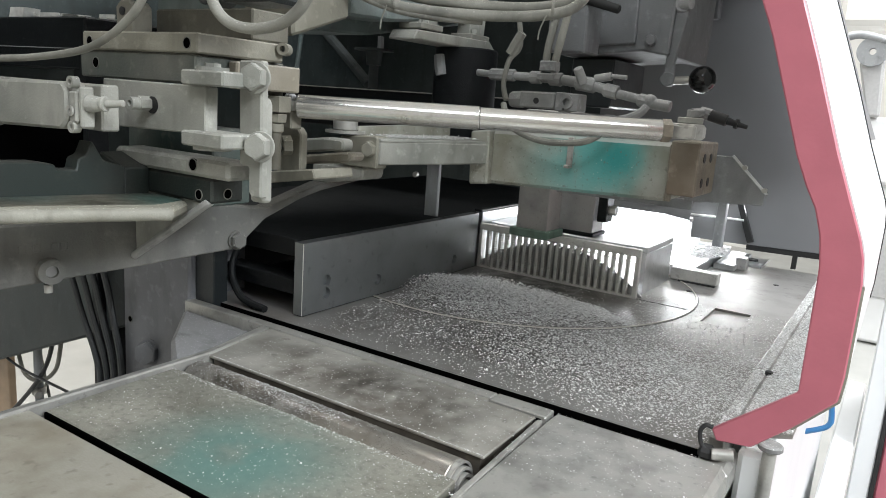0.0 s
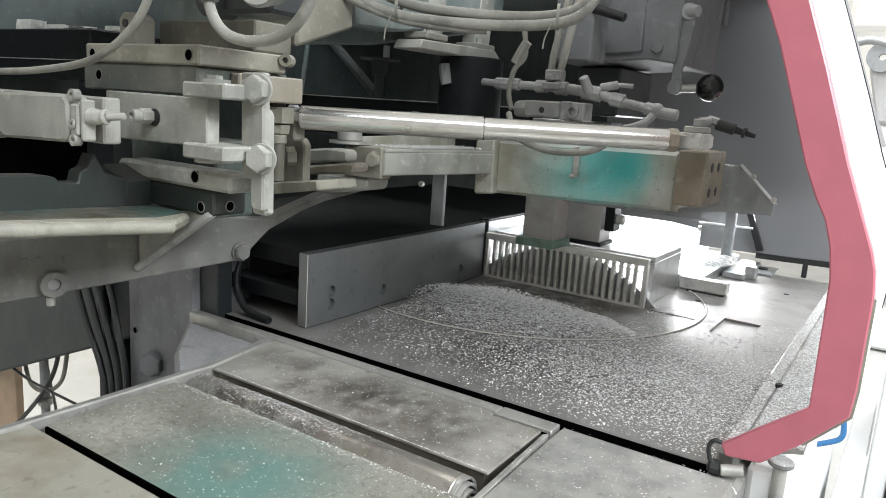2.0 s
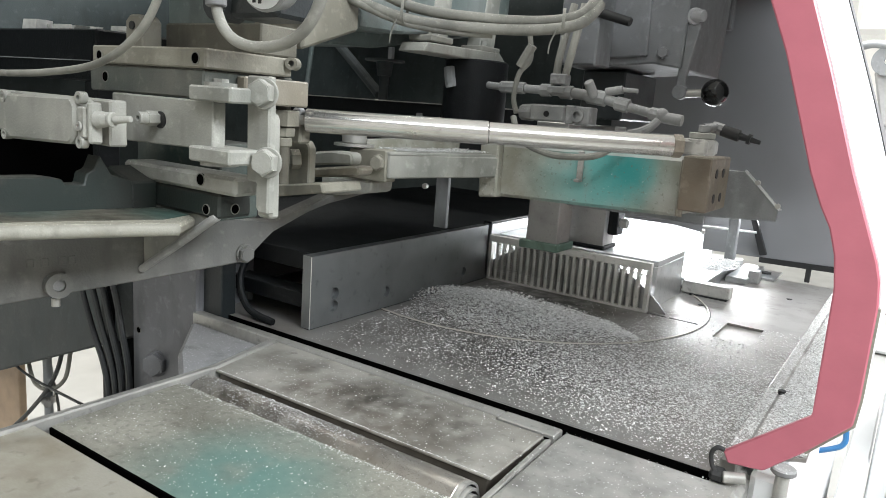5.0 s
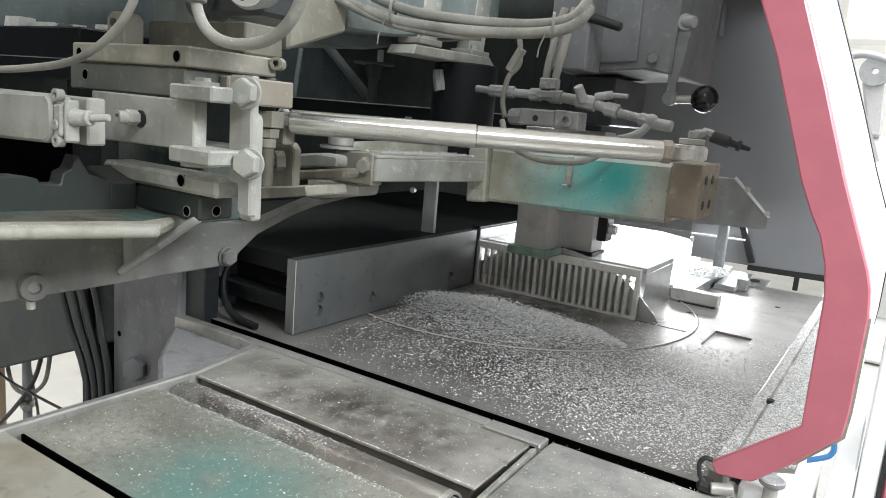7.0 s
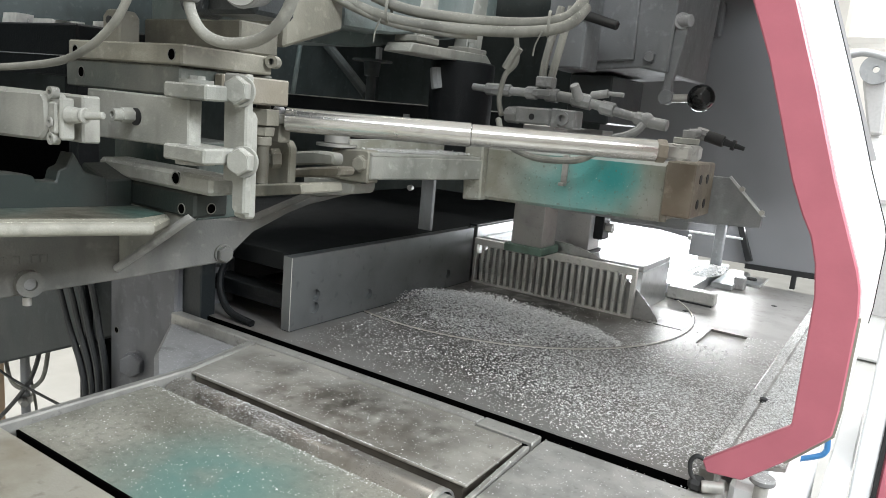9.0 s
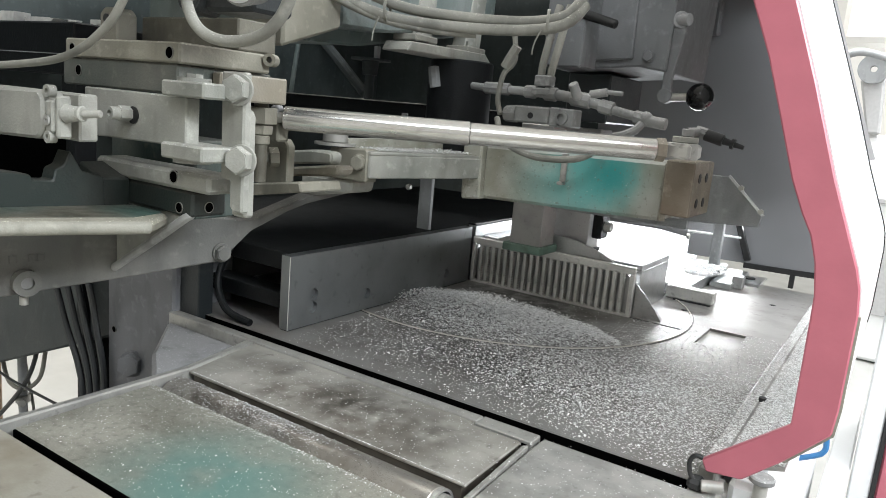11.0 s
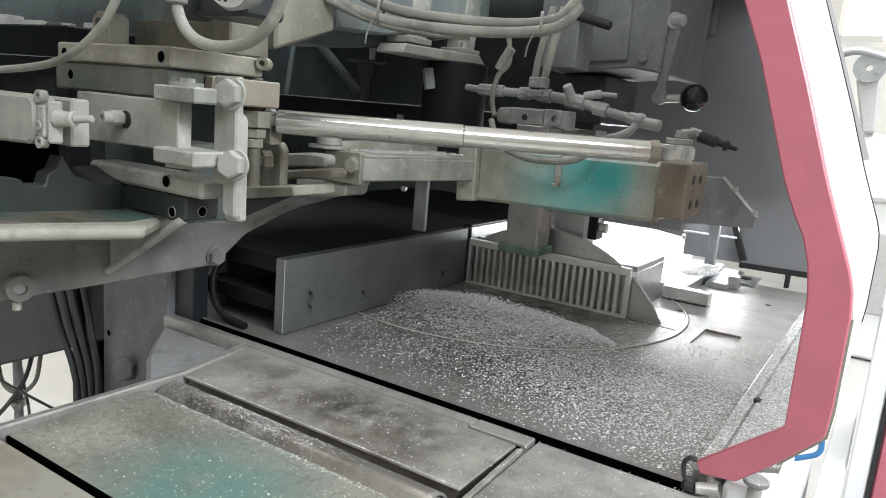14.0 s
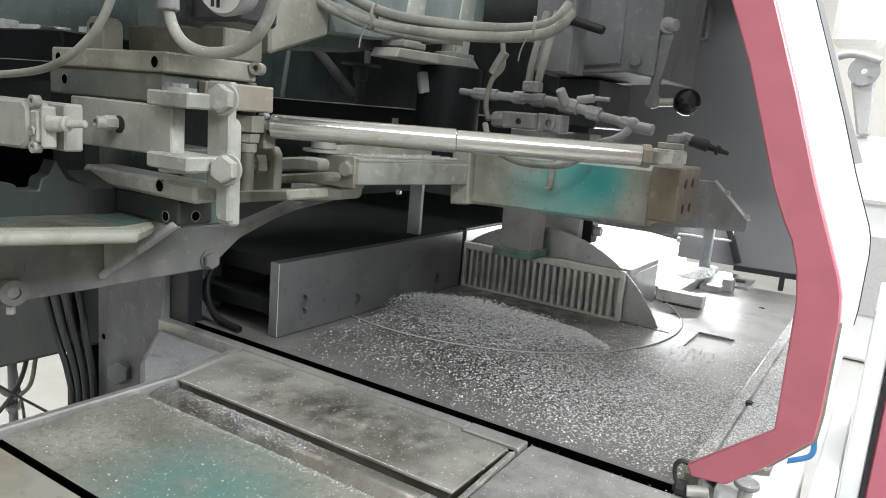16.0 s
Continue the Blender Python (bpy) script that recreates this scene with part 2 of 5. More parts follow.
POSTMAT = metal("grey_post_steel", (0.42, 0.41, 0.40), (0.4, 0.55), 25, (1, 1, 6), (0.8, 0.8, 0.8), metallic=0.7)


def painted_plate():
    m, nt, b = tree("half_painted_plate")
    base = mix(nt, noise_fac(nt, 13, 6, 0.4, 0.75), (0.33, 0.322, 0.275), (0.19, 0.182, 0.15))
    base = mix(nt, times(nt, noise_fac(nt, 120, 6, 0.50, 0.66), 0.4), base, (0.13, 0.125, 0.105))
    base = mix(nt, times(nt, noise_fac(nt, 700, 2, 0.60, 0.66), 0.35), base, (0.55, 0.54, 0.49))
    p = times(nt, patch(nt, (0.27, -0.37, 0.9), 0.15, 0.9), noise_fac(nt, 16, 5, 0.15, 0.5))
    nt.links.new(mix(nt, p, base, (0.16, 0.28, 0.25)), b.inputs["Base Color"])
    b.inputs["Metallic"].default_value = 0.25
    rough_range(nt, b, noise_fac(nt, 60, 4, 0.3, 0.7), 0.35, 0.6)
    bump(nt, b, noise_fac(nt, 400, 3, 0.2, 0.8), 0.15)
    return m


def bed_paint():
    """Green paint in the corner of the ledge, worn to brown towards its edge. The colours are darkened to paint in the
    carriage's shade.
    """
    m, nt, b = tree("worn_shaded_bed_paint")
    col = mix(nt, noise_fac(nt, 18, 7, 0.35, 0.65), (0.05, 0.046, 0.034), (0.105, 0.098, 0.077))
    p = times(nt, patch(nt, (0.06, -0.275, 1.118), 0.085, 0.9), noise_fac(nt, 30, 5, 0.15, 0.5))
    col = mix(nt, p, col, (0.055, 0.105, 0.09))
    q = times(nt, patch(nt, (0.0, -0.42, 1.12), 0.06, 0.9), noise_fac(nt, 24, 5, 0.2, 0.6))
    nt.links.new(mix(nt, q, col, (0.05, 0.085, 0.077)), b.inputs["Base Color"])
    rough_range(nt, b, noise_fac(nt, 60, 4, 0.3, 0.7), 0.4, 0.65)
    bump(nt, b, noise_fac(nt, 300, 4, 0.2, 0.8), 0.25)
    return m


BEDMAT = bed_paint()
PLATE_B = painted_plate()


def stained(m, patches):
    """Oil and dirt soaked into a surface in ragged patches: (centre, radius, colour, strength)."""
    nt = m.node_tree
    socket = nt.nodes["Principled BSDF"].inputs["Base Color"]
    for centre, radius, colour, strength in patches:
        src = socket.links[0].from_socket
        p = times(nt, times(nt, patch(nt, centre, radius, 0.95), noise_fac(nt, 38, 7, 0.34, 0.60)), strength)
        nt.links.new(mix(nt, p, src, colour), socket)


OIL, RUSTY = (0.045, 0.040, 0.034), (0.11, 0.085, 0.065)
stained(STEEL_STAIN, [((0.235, -0.135, 0.9), 0.085, OIL, 0.9), ((0.36, -0.135, 0.9), 0.08, OIL, 0.65), ((0.29, -0.115, 0.9), 0.06, OIL, 0.5), ((0.15, -0.18, 0.9), 0.05, OIL, 0.6), ((0.11, -0.11, 0.9), 0.06, OIL, 0.5), ((0.30, -0.18, 0.9), 0.11, RUSTY, 0.6), ((0.17, -0.16, 0.9), 0.07, RUSTY, 0.6)])
stained(TABLE, [((0.36, 0.16, 0.9), 0.20, OIL, 0.9), ((0.25, 0.12, 0.9), 0.13, OIL, 0.7), ((0.16, 0.24, 0.9), 0.15, OIL, 0.7), ((0.10, 0.08, 0.9), 0.12, RUSTY, 0.4), ((0.16, 0.45, 0.9), 0.26, OIL, 1.0), ((0.12, 0.28, 0.9), 0.14, OIL, 0.9), ((0.30, 0.33, 0.9), 0.15, OIL, 0.9)])
stained(ROLLER, [((0.16, -0.235, 0.9), 0.10, RUSTY, 0.5), ((0.33, -0.235, 0.9), 0.09, RUSTY, 0.4), ((0.11, -0.222, 0.9), 0.10, OIL, 0.8), ((0.22, -0.215, 0.9), 0.09, OIL, 0.7)])


# ---- geometry ----
def box(x0, y0, z0, x1, y1, z1, bevel=0.0015, m=None):
    bm = bmesh.new()
    bmesh.ops.create_cube(bm, size=1)
    s = Matrix.LocRotScale(((x0 + x1) / 2, (y0 + y1) / 2, (z0 + z1) / 2), None, (abs(x1 - x0), abs(y1 - y0), abs(z1 - z0)))
    bmesh.ops.transform(bm, matrix=s, verts=bm.verts)
    if bevel:
        bevel = min(bevel, 0.45 * min(abs(x1 - x0), abs(y1 - y0), abs(z1 - z0)))
        bmesh.ops.bevel(bm, geom=bm.edges[:], offset=bevel, segments=1, profile=0.5, affect="EDGES")
    if m:
        bmesh.ops.transform(bm, matrix=m, verts=bm.verts)
    return bm


def cyl(p0, p1, r0, r1=None, seg=20, bevel=0.0):
    p0, p1 = Vector(p0), Vector(p1)
    r1 = r0 if r1 is None else r1
    bm = bmesh.new()
    bmesh.ops.create_cone(bm, cap_ends=True, segments=seg, radius1=r0, radius2=r1, depth=(p1 - p0).length)
    if bevel:
        rim = [e for e in bm.edges if any(len(f.verts) > 4 for f in e.link_faces)]
        bmesh.ops.bevel(bm, geom=rim, offset=bevel, segments=1, profile=0.5, affect="EDGES")
    turn = (p1 - p0).to_track_quat("Z", "Y").to_matrix().to_4x4()
    bmesh.ops.transform(bm, matrix=Matrix.Translation((p0 + p1) / 2) @ turn, verts=bm.verts)
    return bm


def prism(pts, way, bevel=0.0015):
    """A solid from a flat outline (points in space) pushed along way."""
    bm = bmesh.new()
    way = Vector(way)
    a = [bm.verts.new(p) for p in pts]
    b = [bm.verts.new(Vector(p) + way) for p in pts]
    bm.faces.new(a)
    bm.faces.new(b[::-1])
    n = len(pts)
    for i in range(n):
        bm.faces.new((a[i], b[i], b[(i + 1) % n], a[(i + 1) % n]))
    bmesh.ops.recalc_face_normals(bm, faces=bm.faces[:])
    if bevel:
        bmesh.ops.bevel(bm, geom=bm.edges[:], offset=bevel, segments=1, profile=0.5, affect="EDGES")
    return bm


def xz(pts, y0, y1, bevel=0.0015):
    return prism([(x, y0, z) for x, z in pts], (0, y1 - y0, 0), bevel)


def yz(pts, x0, x1, bevel=0.0015):
    return prism([(x0, y, z) for y, z in pts], (x1 - x0, 0, 0), bevel)


def xy(pts, z0, z1, bevel=0.0015):
    return prism([(x, y, z0) for x, y in pts], (0, 0, z1 - z0), bevel)


def tube(points, r, seg=10, steps=8, taper=None):
    """A round tube along a smooth line through the points."""
    p = [Vector(q) for q in points]
    line = []
    for i in range(len(p) - 1):
        a, b, c, d = p[max(i - 1, 0)], p[i], p[i + 1], p[min(i + 2, len(p) - 1)]
        for k in range(steps):
            t = k / steps
            line.append(0.5 * (2 * b + (c - a) * t + (2 * a - 5 * b + 4 * c - d) * t * t + (3 * b - a - 3 * c + d) * t ** 3))
    line.append(p[-1])
    bm = bmesh.new()
    rings, side = [], None
    for i, q in enumerate(line):
        way = (line[min(i + 1, len(line) - 1)] - line[max(i - 1, 0)]).normalized()
        side = (side or way.orthogonal())
        side = (side - way * side.dot(way)).normalized()
        up = way.cross(side)
        rings.append([bm.verts.new(q + r * (math.cos(2 * math.pi * k / seg) * side + math.sin(2 * math.pi * k / seg) * up)) for k in range(seg)])
    for a, b in zip(rings, rings[1:]):
        for k in range(seg):
            bm.faces.new((a[k], a[(k + 1) % seg], b[(k + 1) % seg], b[k]))
    bm.faces.new(rings[0][::-1])
    bm.faces.new(rings[-1])
    return bm


def ring(centre, way, r_in, r_out, depth, seg=24):
    """A flat ring with a hole, its axis along way."""
    bm = bmesh.new()
    v = []
    for z in (0, depth):
        for r in (r_in, r_out):
            v.append([bm.verts.new((r * math.cos(2 * math.pi * k / seg), r * math.sin(2 * math.pi * k / seg), z)) for k in range(seg)])
    for a, b in ((0, 1), (1, 3), (3, 2), (2, 0)):
        for k in range(seg):
            bm.faces.new((v[a][k], v[a][(k + 1) % seg], v[b][(k + 1) % seg], v[b][k]))
    bmesh.ops.recalc_face_normals(bm, faces=bm.faces[:])
    turn = Vector(way).to_track_quat("Z", "Y").to_matrix().to_4x4()
    bmesh.ops.transform(bm, matrix=Matrix.Translation(centre) @ turn, verts=bm.verts)
    return bm


def ball(centre, r, squash=1.0, seg=20):
    bm = bmesh.new()
    bmesh.ops.create_uvsphere(bm, u_segments=seg, v_segments=seg // 2, radius=r)
    bmesh.ops.transform(bm, matrix=Matrix.LocRotScale(centre, None, (1, 1, squash)), verts=bm.verts)
    return bm


def mesh_of(name, shapes, material):
    if not isinstance(shapes, (list, tuple)):
        shapes = [shapes]
    out = bmesh.new()
    tmp = bpy.data.meshes.new("tmp")
    for s in shapes:
        s.to_mesh(tmp)
        out.from_mesh(tmp)
        s.free()
    bpy.data.meshes.remove(tmp)
    me = bpy.data.meshes.new(name)
    out.to_mesh(me)
    out.free()
    me.materials.append(material)
    me.polygons.foreach_set("use_smooth", [True] * len(me.polygons))
    me.set_sharp_from_angle(angle=radians(33))
    return me


def thing(name, at, label, category, group="", kind=""):
    ob = new(name)
    ob.location = at
    ob.empty_display_size = 0.02
    return tagged(ob, label, category, group, kind)


def part(name, shapes, material, parent, label=""):
    """A mesh built in world places, as a part of a thing or of one of its parts."""
    ob = new(name, mesh_of(name, shapes, material))
    ob.parent = parent
    if not parent.parent:
        ob.matrix_parent_inverse = Matrix.Translation(-parent.location)
    return tagged(ob, label)


def single(name, shapes, material, label, category, group="", kind=""):
    return tagged(new(name, mesh_of(name, shapes, material)), label, category, group, kind)


def hex_bolt(parent, at, way, r=0.014, h=0.010, material=None, washer=True, name="bolt", tip=True):
    """A hexagon head with its washer, looking along way."""
    at, way = Vector(at), Vector(way).normalized()
    shapes = [cyl(at + way * 0.003, at + way * (0.003 + h), r, r * 0.97, 6, 0.0012)]
    if tip:
        shapes.append(cyl(at + way * h, at + way * (0.0038 + h), r * 0.8, r * 0.76, 24))
    head = part(name, shapes, material or GREY, parent)
    if washer:
        part("washer", cyl(at, at + way * 0.0035, r * 1.12, None, 24, 0.0006), material or GREY, head)
    return head


def socket_screw(parent, at, way, r=0.008, h=0.008, material=None, name="socket_screw"):
    at, way = Vector(at), Vector(way).normalized()
    head = part(name, [ring(at, way, r * 0.48, r, h, 24)], material or GREY, parent)
    part("socket", cyl(at, at + way * h * 0.6, r * 0.52, None, 6), FITTING, head, "dark hexagon socket")
    return head


def hole(parent, at, way, r=0.006, material=None):
    """A tapped hole: a black disc paints in its shade, with a bright chamfer."""
    at, way = Vector(at), Vector(way).normalized()
    h = part("hole", [cyl(at - way * 0.002, at + way * 0.0006, r, None, 20)], GAPBLACK, parent, "bolt hole with its shade painted as a black disc")
    part("thread_rim", ring(at, way, r * 0.90, r * 1.06, 0.0009, 20), CHAMFER, h)
    return h


# ---- hall: floor, walls, ceiling ----
single("floor", box(-4, -4, -0.1, 6, 7, 0, 0), FLOOR, "pale grey concrete hall floor", "floor", kind="structure")
single("wall_north", box(-4, 7, -0.1, 6, 7.2, 4, 0), WALL, "white painted hall wall", "wall", kind="structure")
single("wall_south", box(-4, -4.2, -0.1, 6, -4, 4, 0), WALL, "white painted hall wall", "wall", kind="structure")
single("wall_west", box(-4.2, -4.2, -0.1, -4, 7.2, 4, 0), WALL, "white painted hall wall", "wall", kind="structure")
single("wall_east", box(6, -4.2, -0.1, 6.2, 7.2, 4, 0), WALL, "white painted hall wall", "wall", kind="structure")
single("ceiling", box(-4.2, -4.2, 4, 6.2, 7.2, 4.2, 0), WALL, "white hall ceiling", "ceiling", kind="structure")


# ---- saw table ----
def saw_table():
    t = thing("saw_table", (0.25, 0.55, 0), "ground steel saw table littered with aluminium chips", "machine table")
    # One plate with a sunken pocket left open in it.
    bm = bmesh.new()
    xs, ys = (-0.30, 0.500, 0.565, 0.632), (-0.033, 0.492, 0.609, 1.15)
    top = [[bm.verts.new((x, y, 0.9)) for y in ys] for x in xs]
    for i in range(3):
        for j in range(3):
            if (i, j) != (1, 1):
                bm.faces.new((top[i][j], top[i + 1][j], top[i + 1][j + 1], top[i][j + 1]))
    rim = [e for e in bm.edges if len(e.link_faces) == 1]
    low = bmesh.ops.extrude_edge_only(bm, edges=rim)["geom"]
    bmesh.ops.translate(bm, vec=(0, 0, -0.032), verts=[v for v in low if isinstance(v, bmesh.types.BMVert)])
    bmesh.ops.recalc_face_normals(bm, faces=bm.faces[:])
    part("table_top", bm, TABLE, t)
    part("pocket_floor", box(0.500, 0.490, 0.880, 0.565, 0.611, 0.8955, 0), TABLE, t)
    part("turntable_ring", ring((0.0933, 0.5478, 0.8985), (0, 0, 1), 0.3736, 0.3772, 0.0034, 160), RINGMAT, t, "bright ring groove of the turntable")
    part("turntable_gap", ring((0.0933, 0.5478, 0.8985), (0, 0, 1), 0.3772, 0.3796, 0.0018, 160), RUBBER, t, "dark gap round the turntable")
    # Two black sheets paint in the shade of the slot.
    part("slot_shade_sheet", box(-0.25, -0.0505, 0.80, 0.628, -0.0335, 0.830, 0), GAPBLACK, t, "black sheet painting the shade between the tables")
    part("slot_shade_face", box(-0.25, -0.0355, 0.828, 0.628, -0.0332, 0.8993, 0), GAPBLACK, t, "black strip painting the shade on the slot face")
    part("blade_slot", box(0.362, 0.549, 0.8985, 0.459, 0.5525, 0.9007, 0), RUBBER, t, "dark blade slot in the table")
    part("small_hole", [cyl((0.425, 0.705, 0.8985), (0.425, 0.705, 0.9008), 0.006)], RUBBER, t)
    part("small_hole", [cyl((0.560, 0.93, 0.8985), (0.560, 0.93, 0.9008), 0.006)], RUBBER, t)
    part("base_cabinet", box(-0.28, 0.0, 0.02, 0.62, 1.12, 0.866, 0.004), WHITE, t, "white painted machine base")
    # Rim strip and chip trough along the open side.
    part("rim_strip", box(0.634, -0.03, 0.885, 0.652, 1.06, 0.918, 0.002), STEEL, t)
    part("trough_floor", prism([(0.652, 0.0, 0.9165), (0.712, 0.0, 0.931), (0.712, 0.0, 0.927), (0.652, 0.0, 0.911)], (0, 1.04, 0), 0), STEEL, t)
    part("apron", [box(0.664, -0.02, 0.30, 0.700, 1.0, 0.908, 0.006)], WHITE, t, "white side apron")
    part("pad", [cyl((0.695, -0.023, 0.918), (0.695, -0.023, 0.925), 0.0125, None, 28, 0.0015)], FITTING, t, "grey rubber-rimmed pad")
    part("pad_post", cyl((0.695, -0.023, 0.85), (0.695, -0.023, 0.918), 0.007, None, 16), STEEL, t)
    part("rim_plug", cyl((0.654, 0.226, 0.914), (0.654, 0.226, 0.9225), 0.005), RUBBER, t)
    return t


saw_table()


# ---- feed table before the slot ----
def feed_table():
    t = thing("feed_table", (0.3, -0.35, 0), "dusty steel feed table with a roller between plates", "machine table")
    part("slot_strip", box(-0.20, -0.068, 0.868, 0.385, -0.050, 0.9, 0.0012), STEEL, t)
    part("insert_strip", box(0.3865, -0.0745, 0.868, 0.462, -0.050, 0.9005, 0.0012), STEEL, t)
    part("back_plate", xy([(0.030, -0.205), (0.4540, -0.205), (0.4515, -0.090), (0.4515, -0.0790), (0.3870, -0.0790), (0.3850, -0.0705), (0.004, -0.0705)], 0.8960, 0.8995, 0.001), STEEL_STAIN, t, "oil-stained steel cover plate")
    part("front_plate", xy([(0.040, -0.427), (0.470, -0.427), (0.456, -0.262), (0.036, -0.262)], 0.888, 0.8995, 0.0012), PLATE_B, t, "worn steel cover plate with green paint showing through")
    part("near_plate", xy([(0.02, -0.70), (0.90, -0.70), (0.90, -0.436), (0.024, -0.436)], 0.880, 0.8985, 0.0012), PLATE_C, t, "worn brown steel plate")
    part("side_plate", xy([(0.474, -0.430), (0.662, -0.430), (0.662, -0.050), (0.4635, -0.050), (0.4635, -0.078)], 0.868, 0.9, 0.006), STEEL, t)
    part("edge_rail", xy([(0.013, -0.70), (0.024, -0.70), (0.030, -0.20), (0.004, -0.0715), (-0.010, -0.0715), (0.018, -0.20)], 0.86, 0.9025, 0.002), STEEL, t)
    part("side_bar", prism([(0.457, -0.088, 0.9005), (0.4625, -0.083, 0.9005), (0.476, -0.30, 0.9005), (0.469, -0.30, 0.9005)], (0, 0, -0.02), 0.001), STEEL, t)
    part("roller", [cyl((0.040, -0.2325, 0.8745), (0.438, -0.2325, 0.8745), 0.0268, None, 48, 0.001)], ROLLER, t, "turned steel roller")
    part("roller_core", cyl((0.438, -0.2325, 0.8745), (0.440, -0.2325, 0.8745), 0.0255, None, 32), RUBBER, t, "dark recess in the roller end")
    for x, r0, r1, d in ((0.4385, 0.0238, 0.0266, 0.005), (0.4395, 0.0185, 0.0215, 0.008), (0.440, 0.0125, 0.0158, 0.011), (0.4402, 0.004, 0.0095, 0.013)):
        part("bearing_ring", ring((x, -0.2325, 0.8745), (1, 0, 0), r0, r1, d, 32), STEEL, t)
    # Black strip and sheet: painted shade of the gap before the front plate.
    part("gap_shade_face", box(0.042, -0.4296, 0.884, 0.468, -0.4272, 0.8985, 0), GAPBLACK, t)
    part("gap_shade_sheet", box(0.03, -0.4365, 0.862, 0.48, -0.4265, 0.880, 0), GAPBLACK, t, "black sheet painting the shade between the plates")
    part("plate_bed", box(0.035, -0.201, 0.865, 0.448, -0.071, 0.8955, 0), GROOVE, t, "brown bed under the cover plate")
    # Thin black sheet as the shade in the gap by the insert.
    part("gap_shade_sheet", box(0.386, -0.0800, 0.8956, 0.4565, -0.0735, 0.8962, 0), GAPBLACK, t, "black sheet painting the shade beside the insert strip")
    part("frame", [box(0.02, -0.70, 0.02, 0.65, -0.06, 0.86, 0.004)], DARK, t, "dark feed table frame")
    part("end_cap", box(0.628, -0.068, 0.862, 0.664, 0.004, 0.8985, 0.006), STEEL, t)
    return t


feed_table()


# ---- fence, comb jaw, clamp block, blade ----
def drilled_plate(x0, y0, z0, x1, y1, z1, holes, r, depth):
    """An upright plate whose face at x1 has blind round holes sunk into it: (y, z) of each."""
    bm = bmesh.new()
    rect = [bm.verts.new((x1, y, z)) for y, z in ((y0, z0), (y1, z0), (y1, z1), (y0, z1))]
    edges = [bm.edges.new((rect[i], rect[(i + 1) % 4])) for i in range(4)]
    back = [bm.verts.new((x0, v.co.y, v.co.z)) for v in rect]
    loops = []
    for y, z in holes:
        c = [bm.verts.new((x1, y + r * math.cos(k * math.pi / 12), z + r * math.sin(k * math.pi / 12))) for k in range(24)]
        edges += [bm.edges.new((c[k], c[(k + 1) % 24])) for k in range(24)]
        loops.append(c)
    bmesh.ops.triangle_fill(bm, use_beauty=True, use_dissolve=False, edges=edges)
    for f in [f for f in bm.faces if any(all(v in c for v in f.verts) for c in loops)]:
        bm.faces.remove(f)
    for c in loops:
        low = [bm.verts.new((x1 - depth, v.co.y, v.co.z)) for v in c]
        for k in range(24):
            bm.faces.new((c[k], c[(k + 1) % 24], low[(k + 1) % 24], low[k]))
        bm.faces.new(low)
    for i in range(4):
        bm.faces.new((rect[i], rect[(i + 1) % 4], back[(i + 1) % 4], back[i]))
    bm.faces.new(back)
    bmesh.ops.recalc_face_normals(bm, faces=bm.faces[:])
    return bm


def fence():
    t = thing("fence", (-0.01, 0.27, 0.9), "ground steel side fence plate with counterbored holes", "fence")
    part("plate", drilled_plate(-0.019, 0.0, 0.902, 0.0, 0.540, 1.02, ((0.056, 0.952), (0.055, 0.9305), (0.192, 0.931), (0.45, 0.9305)), 0.0096, 0.008), FENCE, t)
    part("edge_wear", prism([(0.0, 0.0, 0.9025), (0.0007, -0.0007, 0.9025), (0.0007, -0.0007, 1.0195), (0.0, 0.0, 1.0195)], (-0.0012, -0.0004, 0), 0), ALU_DULL, t, "bright worn edge of the plate")
    part("foot_strip", box(-0.018, 0.002, 0.8995, -0.002, 0.538, 0.9035, 0), RUBBER, t)
    r = thing("fence", (-0.01, 0.75, 0.9), "bright rear fence plate behind the blade", "fence")
    part("plate", box(-0.019, 0.556, 0.9, 0.0, 1.10, 1.021, 0.0012), ALU, r)
    part("cap_strip", box(-0.022, 0.556, 1.021, -0.002, 1.10, 1.026, 0.001), BLACK, r)


fence()


